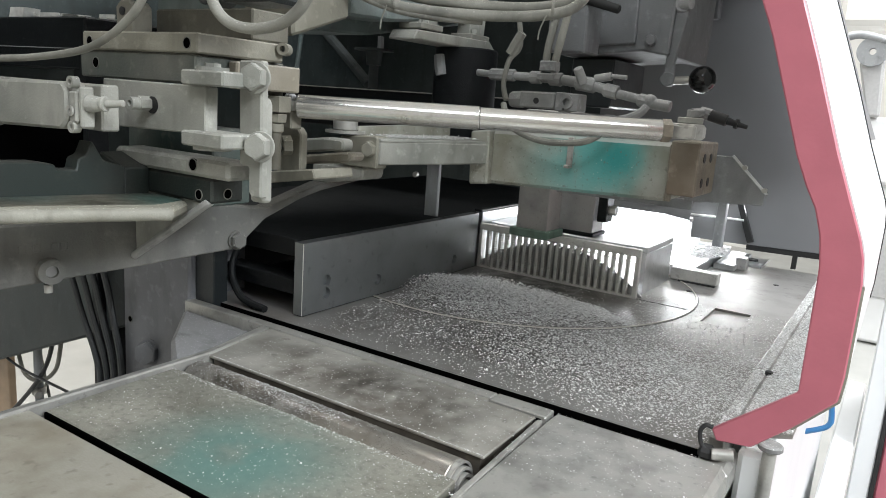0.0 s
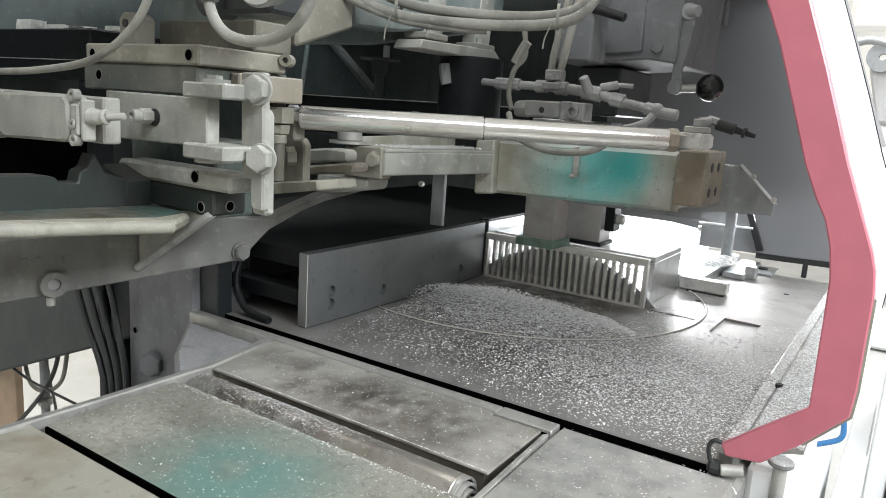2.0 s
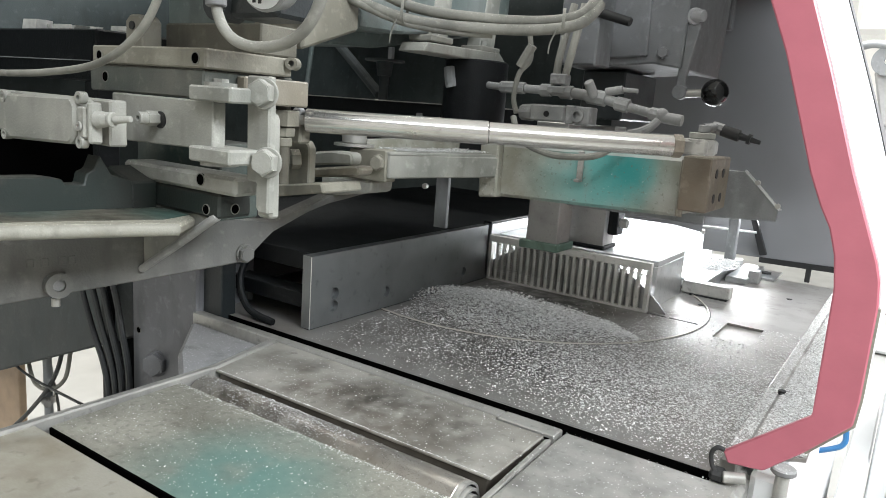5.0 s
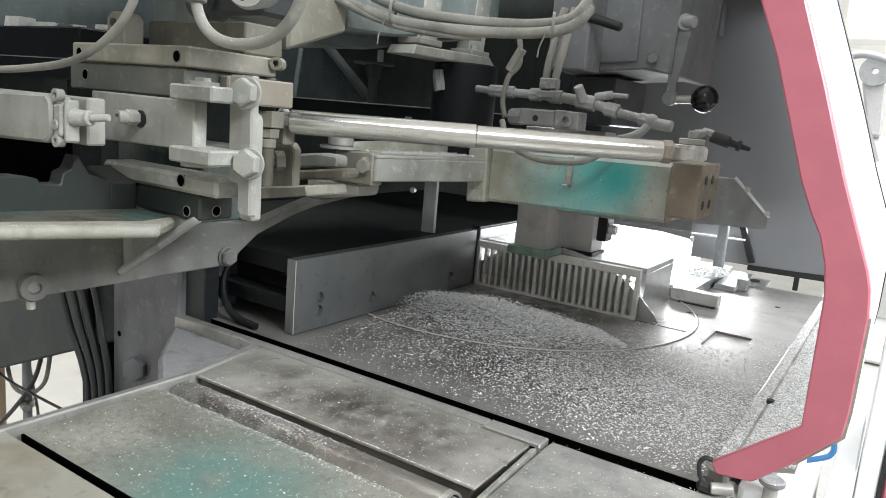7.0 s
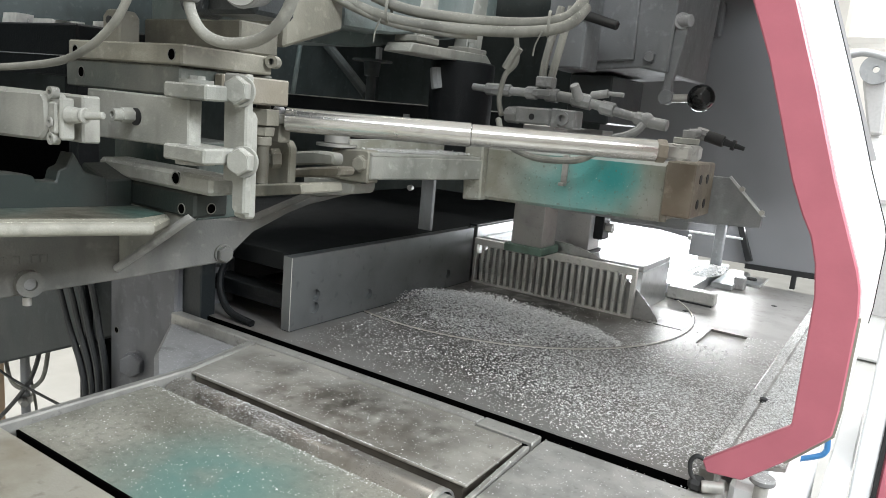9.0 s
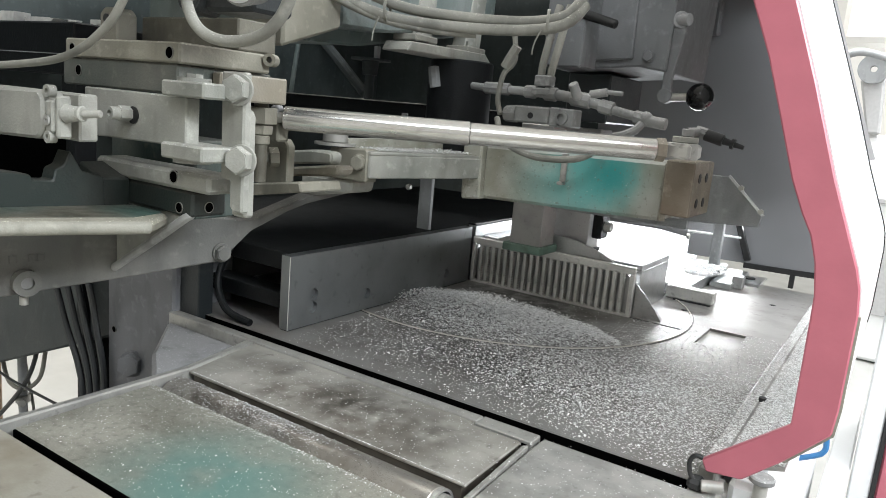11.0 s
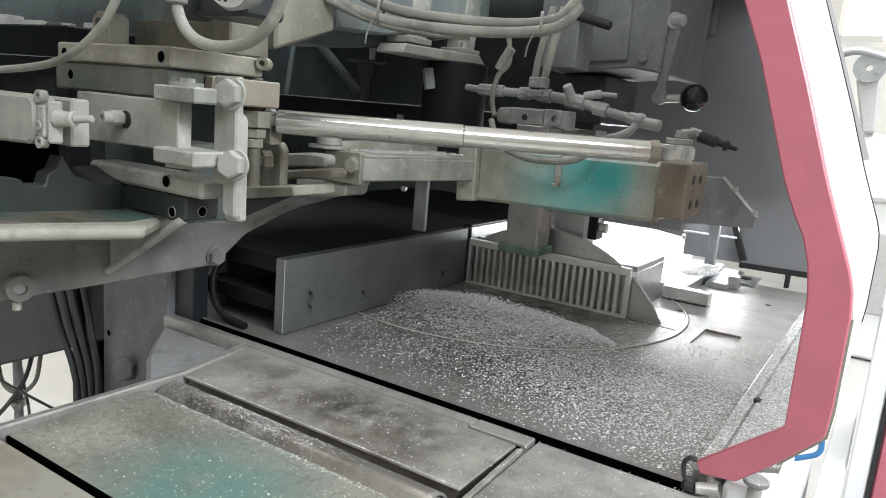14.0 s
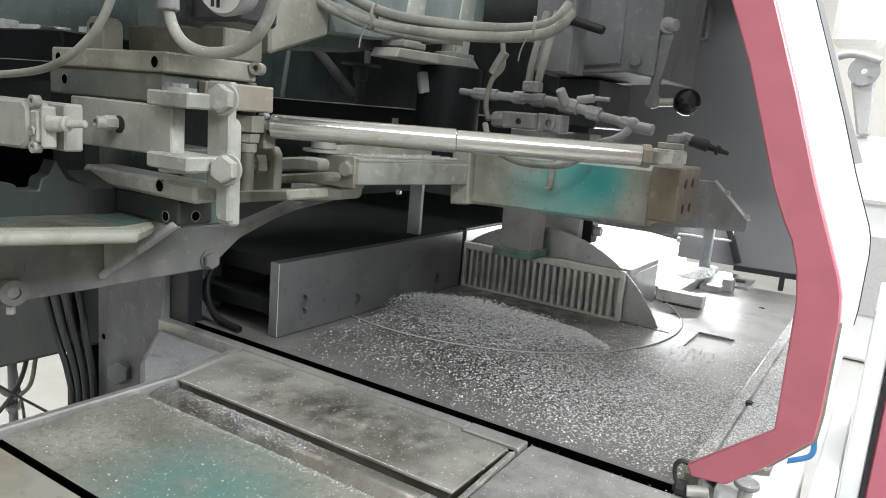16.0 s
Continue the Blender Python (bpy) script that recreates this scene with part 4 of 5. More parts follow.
# ---- pillar, dark frame and cables at the open side ----
def frame_pillar():
    t = thing("frame_pillar", (-0.28, -0.03, 0.0), "grey painted machine pillar with a bolted foot flange", "pillar")
    part("column", box(-0.380, -0.062, 0.02, -0.196, 0.06, 1.02, 0.004), GREYPIL, t)
    part("flange", xy([(-0.205, -0.0655), (-0.010, -0.0665), (0.012, -0.200), (0.010, -0.262), (-0.009, -0.232), (-0.094, -0.173)], 0.74, 0.884, 0.006), FLANGE, t, "pale dusty foot flange")
    part("web", box(-0.196, -0.05, 0.87, -0.150, -0.02, 1.02, 0.002), DARK, t)
    hex_bolt(t, (-0.300, -0.066, 0.783), (0.5, -0.86, 0.1), 0.021, 0.016, GREYPIL)
    hole(t, (-0.359, -0.0625, 0.830), (0, -1, 0), 0.006)
    d = thing("cross_beam", (-0.7, 0.0, 0.7), "dark grey painted cross beam of the machine frame", "beam")
    part("beam", prism([(-1.35, -0.045, 0.425), (-0.40, -0.045, 0.802), (-0.40, -0.045, 0.915), (-1.35, -0.045, 0.675)], (0, 0.10, 0), 0.004), DARKBEAM, d)
    for i, (dx, dz) in enumerate(((0, 0), (0.018, 0.004), (0.034, 0.0), (0.052, 0.006), (0.026, -0.01))):
        c = single("cable", tube([(-0.56 + dx * 1.9, -0.09 + 0.004 * i, 1.0), (-0.500 + dx * 1.8, -0.092 + 0.004 * i, 0.90), (-0.455 + dx * 1.5, -0.095 + 0.004 * i, 0.82), (-0.425 + dx * 1.1, -0.09 + 0.004 * i, 0.75), (-0.412 + dx * 0.9, -0.088 + 0.003 * i, 0.66), (-0.40 + dx * 0.8, -0.085, 0.30)], 0.0060), CABLE, "thick black cable hanging beside the pillar", "cable", "cables beside the pillar")
    return t


frame_pillar()


# ---- dark rear of the machine ----
def dark_rear():
    t = thing("rear_housing", (-0.4, 0.6, 0.0), "black painted rear housing of the machine", "machine housing")
    part("shelf", box(-0.52, 0.02, 0.99, -0.021, 1.10, 1.0185, 0.001), BLACK, t)
    part("left_wall", box(-0.482, -0.06, 0.55, -0.462, 1.10, 1.018, 0.001), BLACK, t)
    part("under_wall", box(-0.52, 1.08, 0.55, -0.03, 1.10, 0.99, 0.001), BLACK, t)
    part("end_wall", box(-0.518, 0.10, 0.902, -0.50, 1.10, 0.989, 0.001), BLACK, t)
    part("side_wall", box(-0.92, -0.9, 0.92, -0.90, 1.6, 2.0, 0.001), TEALBLACK, t)
    part("back_wall", box(-0.90, 1.30, 0.6, 0.16, 1.32, 2.0, 0.001), TEALBLACK, t)
    part("ledge_bar", box(-0.88, 0.650, 1.17, 0.06, 0.70, 1.268, 0.002), BLACK, t)
    part("bent_pipe", tube([(-0.150, 0.02, 1.02), (-0.152, -0.01, 0.96), (-0.12, -0.02, 0.915), (-0.06, -0.022, 0.905)], 0.006), BLACK, t)
    # Bright strip laid on the bar's top edge as its highlight.
    part("ledge_highlight", box(-0.88, 0.648, 1.268, 0.06, 0.656, 1.2705, 0.0005), STEEL, t, "thin bright strip painting the highlight on the bar's edge")
    part("bar_tab", box(-0.289, 0.642, 1.230, -0.272, 0.648, 1.245, 0.001), PANEL, t, "small pale tab on the bar")
    part("step_bar", box(-0.5, 0.01, 0.93, -0.03, 0.05, 0.955, 0.001), BLACK, t)
    part("brace", tube([(-0.788, 0.850, 1.460), (-0.643, 0.820, 1.361), (-0.520, 0.780, 1.284)], 0.014), DARKBRACE, t)
    part("brace", tube([(-0.801, 0.800, 1.418), (-0.823, 0.800, 1.273)], 0.007), TEALHEAD, t)
    part("cup", [cyl((-0.41, 0.66, 1.33), (-0.41, 0.66, 1.365), 0.018, 0.022), cyl((-0.41, 0.66, 1.365), (-0.41, 0.66, 1.37), 0.05), cyl((-0.41, 0.66, 1.27), (-0.41, 0.66, 1.33), 0.012)], DARKBEAM, t)
    part("cup_pin", box(-0.392, 0.648, 1.37, -0.380, 0.660, 1.40, 0.001), PANEL, t)
    return t


dark_rear()


# ---- drive head above ----
def drive_head():
    t = thing("drive_head", (0.0, 0.2, 1.35), "grey-green drive head casting with mounting foot", "drive head")
    part("body", [prism([(0.03, -0.066, 1.325), (0.03, 0.05, 1.364), (0.03, 0.05, 1.60), (0.03, -0.066, 1.60)], (-0.10, 0, 0), 0.004)], OLIVE, t)
    part("belly", [prism([(0.028, 0.05, 1.368), (0.028, 0.17, 1.374), (0.028, 0.50, 1.42), (0.028, 0.50, 1.60), (0.028, 0.05, 1.60)], (-0.06, 0, 0), 0.004)], TEALHEAD, t)
    part("belly_underside", [prism([(-0.033, 0.05, 1.346), (-0.033, 0.17, 1.352), (-0.033, 0.50, 1.41), (-0.033, 0.50, 1.60), (-0.033, 0.05, 1.60)], (-0.40, 0, 0), 0.004)], TEALHEAD, t)
    part("foot", prism([(0.05, 0.190, 1.350), (0.05, 0.470, 1.352), (0.05, 0.440, 1.372), (0.05, 0.200, 1.366)], (-0.055, 0, 0), 0.002), GREY, t)
    for y0 in (0.212, 0.375):
        part("foot_pad", box(0.0, y0, 1.369, 0.049, y0 + 0.065, 1.380, 0.002), HOSE, t)
        part("foot_nut", [cyl((0.035, y0 + 0.03, 1.380), (0.035, y0 + 0.03, 1.390), 0.009, None, 6)], GREY, t)
        part("foot_rib", prism([(0.03, y0 + 0.02, 1.38), (0.03, y0 + 0.075, 1.38), (0.03, y0 + 0.10, 1.60), (0.03, y0 + 0.06, 1.60)], (-0.03, 0, 0), 0.002), GREY, t)
    part("motor", [cyl((0.03, 0.39, 1.18), (0.03, 0.39, 1.352), 0.060, None, 40, 0.003)], BLACK, t, "black motor drum")
    part("motor_label", [tube([(0.008, 0.332, 1.335), (0.012, 0.330, 1.318), (0.016, 0.331, 1.300)], 0.011, 8)], PANEL, t, "dusty grey lug on the motor")
    return t


drive_head()


def gear_box():
    t = thing("gear_box", (0.28, 0.55, 1.36), "dark grey gear housing with a hand lever beside the hood", "gear housing")
    part("housing", xz([(0.185, 1.352), (0.336, 1.364), (0.384, 1.357), (0.394, 1.70), (0.160, 1.70)], 0.48, 0.75, 0.003), PANELDARK, t)
    part("front_plate", xz([(0.180, 1.366), (0.326, 1.376), (0.318, 1.70), (0.16, 1.70)], 0.470, 0.481, 0.002), PANELDARK, t)
    # Painted dark to stand for the shadow below the housing.
    part("lower_shade_box", box(0.19, 0.52, 1.262, 0.275, 0.70, 1.352, 0.003), DARK, t)
    hex_bolt(t, (0.352, 0.480, 1.382), (0.2, -0.98, 0), 0.010, 0.012, PANELDARK)
    part("lever_pin", [cyl((0.372, 0.50, 1.445), (0.412, 0.486, 1.445), 0.010, None, 20, 0.001), cyl((0.388, 0.505, 1.445), (0.397, 0.488, 1.445), 0.014, None, 24, 0.001)], FITLIGHT, t)
    lever = part("lever", [xz([(0.376, 1.314), (0.395, 1.314), (0.393, 1.345), (0.410, 1.446), (0.402, 1.456), (0.389, 1.454), (0.383, 1.440)], 0.492, 0.504, 0.002)], PANELDARK, t, "flat grey hand lever")
    part("lever_boss", [cyl((0.3855, 0.488, 1.318), (0.3855, 0.507, 1.318), 0.0125, None, 24, 0.001)], PANELDARK, lever)
    part("knob_stem", [cyl((0.390, 0.498, 1.316), (0.428, 0.498, 1.319), 0.007, None, 16)], STEEL, lever)
    part("knob", ball((0.444, 0.498, 1.320), 0.0232, 1.0, 32), KNOB, lever, "glossy black ball knob")
    h = thing("crank_handle", (0.28, 0.4, 1.43), "black tilted rod handle on the head", "handle")
    part("grip", [cyl((0.238, 0.40, 1.446), (0.318, 0.40, 1.423), 0.0085, 0.0075, 16, 0.002)], RUBBER, h)
    u = thing("valve_column", (0.24, 0.42, 1.3), "dark grey upright valve housing", "housing")
    part("column", box(0.19, 0.40, 1.352, 0.262, 0.469, 1.70, 0.003), PANELDARK, u)
    return t


gear_box()


def fittings():
    t = thing("valve_manifold", (0.25, 0.3, 1.27), "dusty pneumatic valve manifold with pipe fittings", "valve")
    y = 0.30
    part("valve_body", [box(0.205, y - 0.016, 1.252, 0.268, y + 0.02, 1.279, 0.003)], FITTING, t)
    part("valve_cap", [cyl((0.182, y, 1.264), (0.206, y, 1.265), 0.013, 0.0145, 8, 0.001)], FITTING, t)
    part("valve_port", [cyl((0.2365, y - 0.017, 1.264), (0.2365, y - 0.0165, 1.264), 0.005)], RUBBER, t)
    part("valve_flange", [box(0.270, y - 0.018, 1.250, 0.286, y + 0.02, 1.280, 0.002), ring((0.292, y - 0.018, 1.265), (0, -1, 0), 0.006, 0.011, 0.004), box(0.286, y - 0.016, 1.250, 0.310, y + 0.02, 1.279, 0.002)], FITTING, t)
    runs = [((0.111, 1.306), (0.140, 1.304), 0.006), ((0.138, 1.304), (0.185, 1.3035), 0.010), ((0.185, 1.303), (0.215, 1.302), 0.007), ((0.215, 1.302), (0.235, 1.302), 0.0105),
            ((0.235, 1.302), (0.252, 1.3015), 0.008), ((0.250, 1.301), (0.272, 1.300), 0.011), ((0.272, 1.300), (0.300, 1.297), 0.0085), ((0.298, 1.297), (0.330, 1.293), 0.012),
            ((0.328, 1.304), (0.355, 1.309), 0.0065), ((0.355, 1.309), (0.380, 1.308), 0.0035), ((0.328, 1.293), (0.346, 1.289), 0.008), ((0.346, 1.288), (0.368, 1.284), 0.011),
            ((0.368, 1.283), (0.405, 1.276), 0.007), ((0.402, 1.276), (0.424, 1.272), 0.010), ((0.424, 1.271), (0.452, 1.268), 0.0085)]
    for (xa, za), (xb, zb), r in runs:
        part("pipe_fitting", [cyl((xa, y, za), (xb, y, zb), r, None, 8 if r > 0.0095 else 14, 0.0008)], FITTING, t)
    part("tap", [cyl((0.312, y - 0.008, 1.296), (0.306, y - 0.022, 1.318), 0.008, 0.0075, 16, 0.001)], FITTING, t)
    part("tee", [box(0.230, y - 0.012, 1.297, 0.262, y + 0.012, 1.309, 0.002), box(0.233, y - 0.01, 1.312, 0.262, y + 0.01, 1.329, 0.002)], FITTING, t)
    part("elbow", [tube([(0.418, y, 1.272), (0.412, y - 0.01, 1.258), (0.398, y - 0.02, 1.248), (0.38, y - 0.02, 1.243)], 0.0065), ball((0.420, y, 1.274), 0.011)], FITTING, t)
    part("pressure_pipe", tube([(0.240, y, 1.328), (0.243, y, 1.36), (0.250, y + 0.02, 1.44)], 0.0065), HOSE, t)
    part("pressure_pipe", tube([(0.256, y, 1.328), (0.262, y, 1.36), (0.268, y + 0.02, 1.44)], 0.0065), HOSE, t)
    part("swivel", [cyl((0.520, 0.168, 1.254), (0.520, 0.168, 1.264), 0.008, None, 12, 0.001), cyl((0.518, 0.166, 1.260), (0.524, 0.206, 1.262), 0.0055, None, 12)], FITTING, t)
    c = thing("quick_coupling", (0.55, 0.21, 1.25), "black air coupling with a tapered nozzle", "coupling")
    part("body", [cyl((0.532, 0.205, 1.259), (0.556, 0.205, 1.253), 0.0078, None, 16, 0.001)], RUBBER, c)
    part("collar", [cyl((0.520, 0.205, 1.262), (0.534, 0.205, 1.259), 0.008, None, 8)], FITTING, c)
    part("nozzle", [cyl((0.556, 0.205, 1.253), (0.582, 0.205, 1.2465), 0.005, 0.0026, 14), cyl((0.566, 0.205, 1.2505), (0.570, 0.205, 1.2495), 0.0068)], BLACKMATT, c)
    single("air_hose", tube([(0.19, 0.285, 1.40), (0.195, 0.29, 1.352), (0.178, 0.29, 1.33), (0.172, 0.29, 1.31), (0.170, 0.29, 1.285), (0.180, 0.285, 1.262)], 0.0045), HOSE, "thin grey air hose hanging to the valve", "hose")
    single("air_hose", tube([(0.20, 0.24, 1.255), (0.23, 0.215, 1.222), (0.28, 0.205, 1.205), (0.33, 0.2, 1.204), (0.37, 0.2, 1.212), (0.40, 0.22, 1.24)], 0.005), HOSE, "grey air hose sagging before the clamp arm", "hose")
    single("tape_wrap", [tube([(0.198, 0.288, 1.372), (0.188, 0.288, 1.356), (0.178, 0.288, 1.338)], 0.008, 8)], HOSE, "dusty tape wrapped round the hose", "tape")


fittings()


def hoses():
    sets = [([(0.00, 0.02, 1.42), (0.105, 0.06, 1.384), (0.197, 0.10, 1.376), (0.28, 0.14, 1.378), (0.335, 0.16, 1.389), (0.345, 0.20, 1.42)], 0.0078),
            ([(0.00, 0.03, 1.45), (0.105, 0.07, 1.403), (0.197, 0.11, 1.391), (0.28, 0.15, 1.391), (0.330, 0.17, 1.402), (0.340, 0.20, 1.43)], 0.0078),
            ([(-0.02, 0.00, 1.43), (0.08, 0.05, 1.386), (0.15, 0.08, 1.371), (0.22, 0.12, 1.369)], 0.006)]
    for pts, r in sets:
        single("hydraulic_hose", tube(pts, r, 12), HOSE, "dusty grey hydraulic hose slung across the head", "hose", "hoses across the head")
    for x, y, z in ((0.103, 0.06, 1.393), (0.31, 0.155, 1.391)):
        single("cable_tie", [ring((x, y, z), (0.9, 0.4, 0), 0.0165, 0.018, 0.004, 20), tube([(x, y - 0.015, z - 0.012), (x - 0.008, y - 0.015, z - 0.03), (x - 0.010, y - 0.015, z - 0.045)], 0.0012, 6)], HOSE, "pale cable tie round the hoses", "cable tie", "cable ties")
    single("hose", tube([(-0.32, -0.40, 1.25), (-0.15, -0.40, 1.262), (-0.072, -0.40, 1.264), (-0.003, -0.40, 1.267), (0.079, -0.40, 1.275), (0.126, -0.40, 1.288), (0.161, -0.40, 1.306), (0.180, -0.40, 1.322), (0.194, -0.40, 1.342), (0.203, -0.40, 1.366), (0.208, -0.395, 1.40), (0.208, -0.36, 1.44)], 0.0037, 12), HOSE, "pale grey hose sagging before the carriage", "hose")
    single("hose", tube([(0.267, -0.40, 1.43), (0.267, -0.40, 1.345), (0.272, -0.40, 1.319), (0.289, -0.40, 1.303), (0.315, -0.40, 1.297), (0.344, -0.40, 1.299), (0.364, -0.40, 1.307), (0.378, -0.40, 1.321), (0.387, -0.40, 1.342), (0.391, -0.40, 1.37), (0.391, -0.40, 1.43)], 0.0045, 12), HOSE, "grey looped hose under the gauge", "hose")
    single("hose_nipple", [cyl((0.268, -0.40, 1.328), (0.267, -0.40, 1.345), 0.0085, None, 12, 0.001)], FITTING, "dusty screwed nipple at the hose end", "nipple")
    g = thing("pressure_gauge", (0.21, -0.28, 1.35), "small round pressure gauge with a white dial", "gauge")
    part("case", [cyl((0.214, -0.285, 1.374), (0.216, -0.308, 1.368), 0.031, None, 32, 0.002)], FITTING, g)
    dial = part("dial", [cyl((0.216, -0.308, 1.368), (0.2162, -0.3095, 1.3676), 0.0275, None, 32)], WHITE, g, "white dial")
    part("dial_mark", [box(0.208, -0.3105, 1.346, 0.212, -0.3098, 1.353, 0), box(0.216, -0.3105, 1.345, 0.220, -0.3098, 1.352, 0)], RUBBER, dial)
    part("valve_block", [box(0.13, -0.275, 1.338, 0.205, -0.22, 1.42, 0.004), cyl((0.118, -0.285, 1.352), (0.118, -0.25, 1.352), 0.018, None, 24, 0.002)], DARK, g)


hoses()


# ---- hood with the red front edge ----
def hood():
    t = thing("machine_hood", (0.7, 0.6, 0.9), "white machine hood with a red front edge and grey inside", "machine hood")
    inner = [(0.588, 1.45), (0.6145, 1.388), (0.6374, 1.3345), (0.675, 1.2256), (0.6884, 1.1956), (0.6987, 1.177), (0.7065, 1.152), (0.711, 1.1215), (0.7115, 1.09), (0.7124, 0.994), (0.6382, 0.9315)]
    outer = [(0.644, 0.9195), (0.678, 0.923), (0.711, 0.954), (0.7475, 0.994), (0.7495, 1.02), (0.7494, 1.110), (0.7466, 1.1347), (0.7417, 1.152), (0.7107, 1.230), (0.681, 1.3136), (0.6528, 1.387), (0.628, 1.45)]
    part("red_edge", xz(inner + outer, -0.044, -0.036, 0.0015), RED, t, "red painted front edge, chipped along the rim")
    line = outer[3:] + [(0.55, 1.65)]
    skin = [(x + 0.001, z) for x, z in line] + [(x - 0.004, z) for x, z in line[::-1]]
    part("skin", xz(skin, -0.0355, 0.50, 0.0), WHITE, t, "white outer skin")
    part("edge_gasket", xz([(x + 0.0025, z) for x, z in line] + [(x - 0.004, z) for x, z in line[::-1]], 0.5003, 0.506, 0), RUBBER, t, "dark gasket on the rear edge")
    part("back_panel", xz([(-0.02, 0.985), (0.200, 0.985), (0.285, 0.975), (0.285, 0.930), (0.446, 0.932), (0.660, 0.940), (0.660, 1.10), (0.60, 1.30), (0.47, 1.66), (-0.02, 1.66)], 1.24, 1.26, 0.001), HOODGREY, t, "grey painted inner back panel")
    part("seal", prism([(0.435, 1.235, 0.934), (0.660, 1.235, 0.939), (0.660, 1.235, 0.925), (0.435, 1.235, 0.920)], (0, 0.03, 0), 0.001), RUBBER, t, "black rubber seal")
    part("seal_post", xz([(0.550, 0.926), (0.562, 0.926), (0.562, 0.888), (0.550, 0.888)], 1.236, 1.25, 0.001), RUBBER, t, "black rubber post")
    part("seal", prism([(0.393, 1.224, 1.055), (0.408, 1.224, 1.055), (0.453, 1.224, 0.944), (0.437, 1.224, 0.940)], (0, 0.014, 0), 0.001), RUBBER, t, "black rubber seal")
    joint = part("corner_joint", [tube([(0.640, -0.048, 0.935), (0.633, -0.050, 0.936), (0.6285, -0.05, 0.928), (0.631, -0.05, 0.915), (0.638, -0.05, 0.908)], 0.0024), box(0.629, -0.056, 0.899, 0.645, -0.036, 0.912, 0.004)], RUBBER, t, "black hinge joint")
    part("joint_pin", cyl((0.643, -0.052, 0.907), (0.664, -0.046, 0.910), 0.0062, None, 20, 0.001), STEEL, joint, "bright steel hinge pin")
    part("blue_hose", tube([(0.724, 0.4, 0.862), (0.731, 0.4, 0.822), (0.73, 0.4, 0.806), (0.718, 0.4, 0.795), (0.679, 0.4, 0.775), (0.641, 0.4, 0.76)], 0.0042), BLUE, t, "blue air tube")
    wear = outer[2:6]
    part("rim_wear", xz(wear + [(x + 0.0022, z - 0.0006) for x, z in wear[::-1]], -0.0425, -0.0372, 0), OLIVE, t, "brown dirty rim behind the red edge")
    part("inner_cover", box(0.172, 1.205, 1.513, 0.285, 1.2395, 1.60, 0.004), PANELDARK, t, "dark grey cover on the inner panel")
    # Hidden wall added to keep lamp light off the upper rear inside.
    part("inner_shade_wall", xz([(0.692, 1.237), (0.638, 1.368), (0.53, 1.65), (0.527, 1.65), (0.634, 1.367), (0.688, 1.237)], 0.507, 1.10, 0.0), HOODGREY, t, "grey hidden side wall added to shade the inside")
    # Unseen plate, added and cut short to set the light from above.
    part("top_shade_plate", box(-0.9, 0.6, 1.66, 0.56, 1.26, 1.675, 0), PANEL, t)
    return t


hood()


# ---- rear light area: conveyor parts behind the block ----
def rear_conveyor():
    t = thing("outfeed_rails", (0.35, 1.0, 0.88), "bright aluminium outfeed rails heaped with chips", "rails")
    part("rail", box(0.30, 0.83, 0.90, 0.40, 1.22, 0.925, 0.002), ALU, t)
    part("rail", box(0.405, 1.0, 0.90, 0.455, 1.22, 0.914, 0.002), ALU, t)
    part("bracket", box(0.45, 1.03, 0.90, 0.475, 1.06, 0.93, 0.002), BLADE, t)
    part("upright", box(0.364, 1.15, 0.925, 0.388, 1.175, 1.10, 0.002), PANEL, t)
    part("cross_rod", [cyl((0.288, 1.20, 0.999), (0.425, 1.20, 1.002), 0.003, None, 12)], WHITE, t)
    part("rod_nut", [cyl((0.290, 1.19, 0.985), (0.298, 1.19, 0.985), 0.008, None, 6, 0.001)], STEEL, t)
    part("end_plate", box(0.435, 1.10, 0.9, 0.500, 1.225, 0.906, 0.001), ALU, t)
    part("end_pad", [cyl((0.468, 1.165, 0.906), (0.468, 1.165, 0.910), 0.013, None, 24)], RUBBER, t)
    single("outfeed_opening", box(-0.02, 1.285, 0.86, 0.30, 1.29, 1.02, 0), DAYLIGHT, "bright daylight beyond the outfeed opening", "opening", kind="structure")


rear_conveyor()


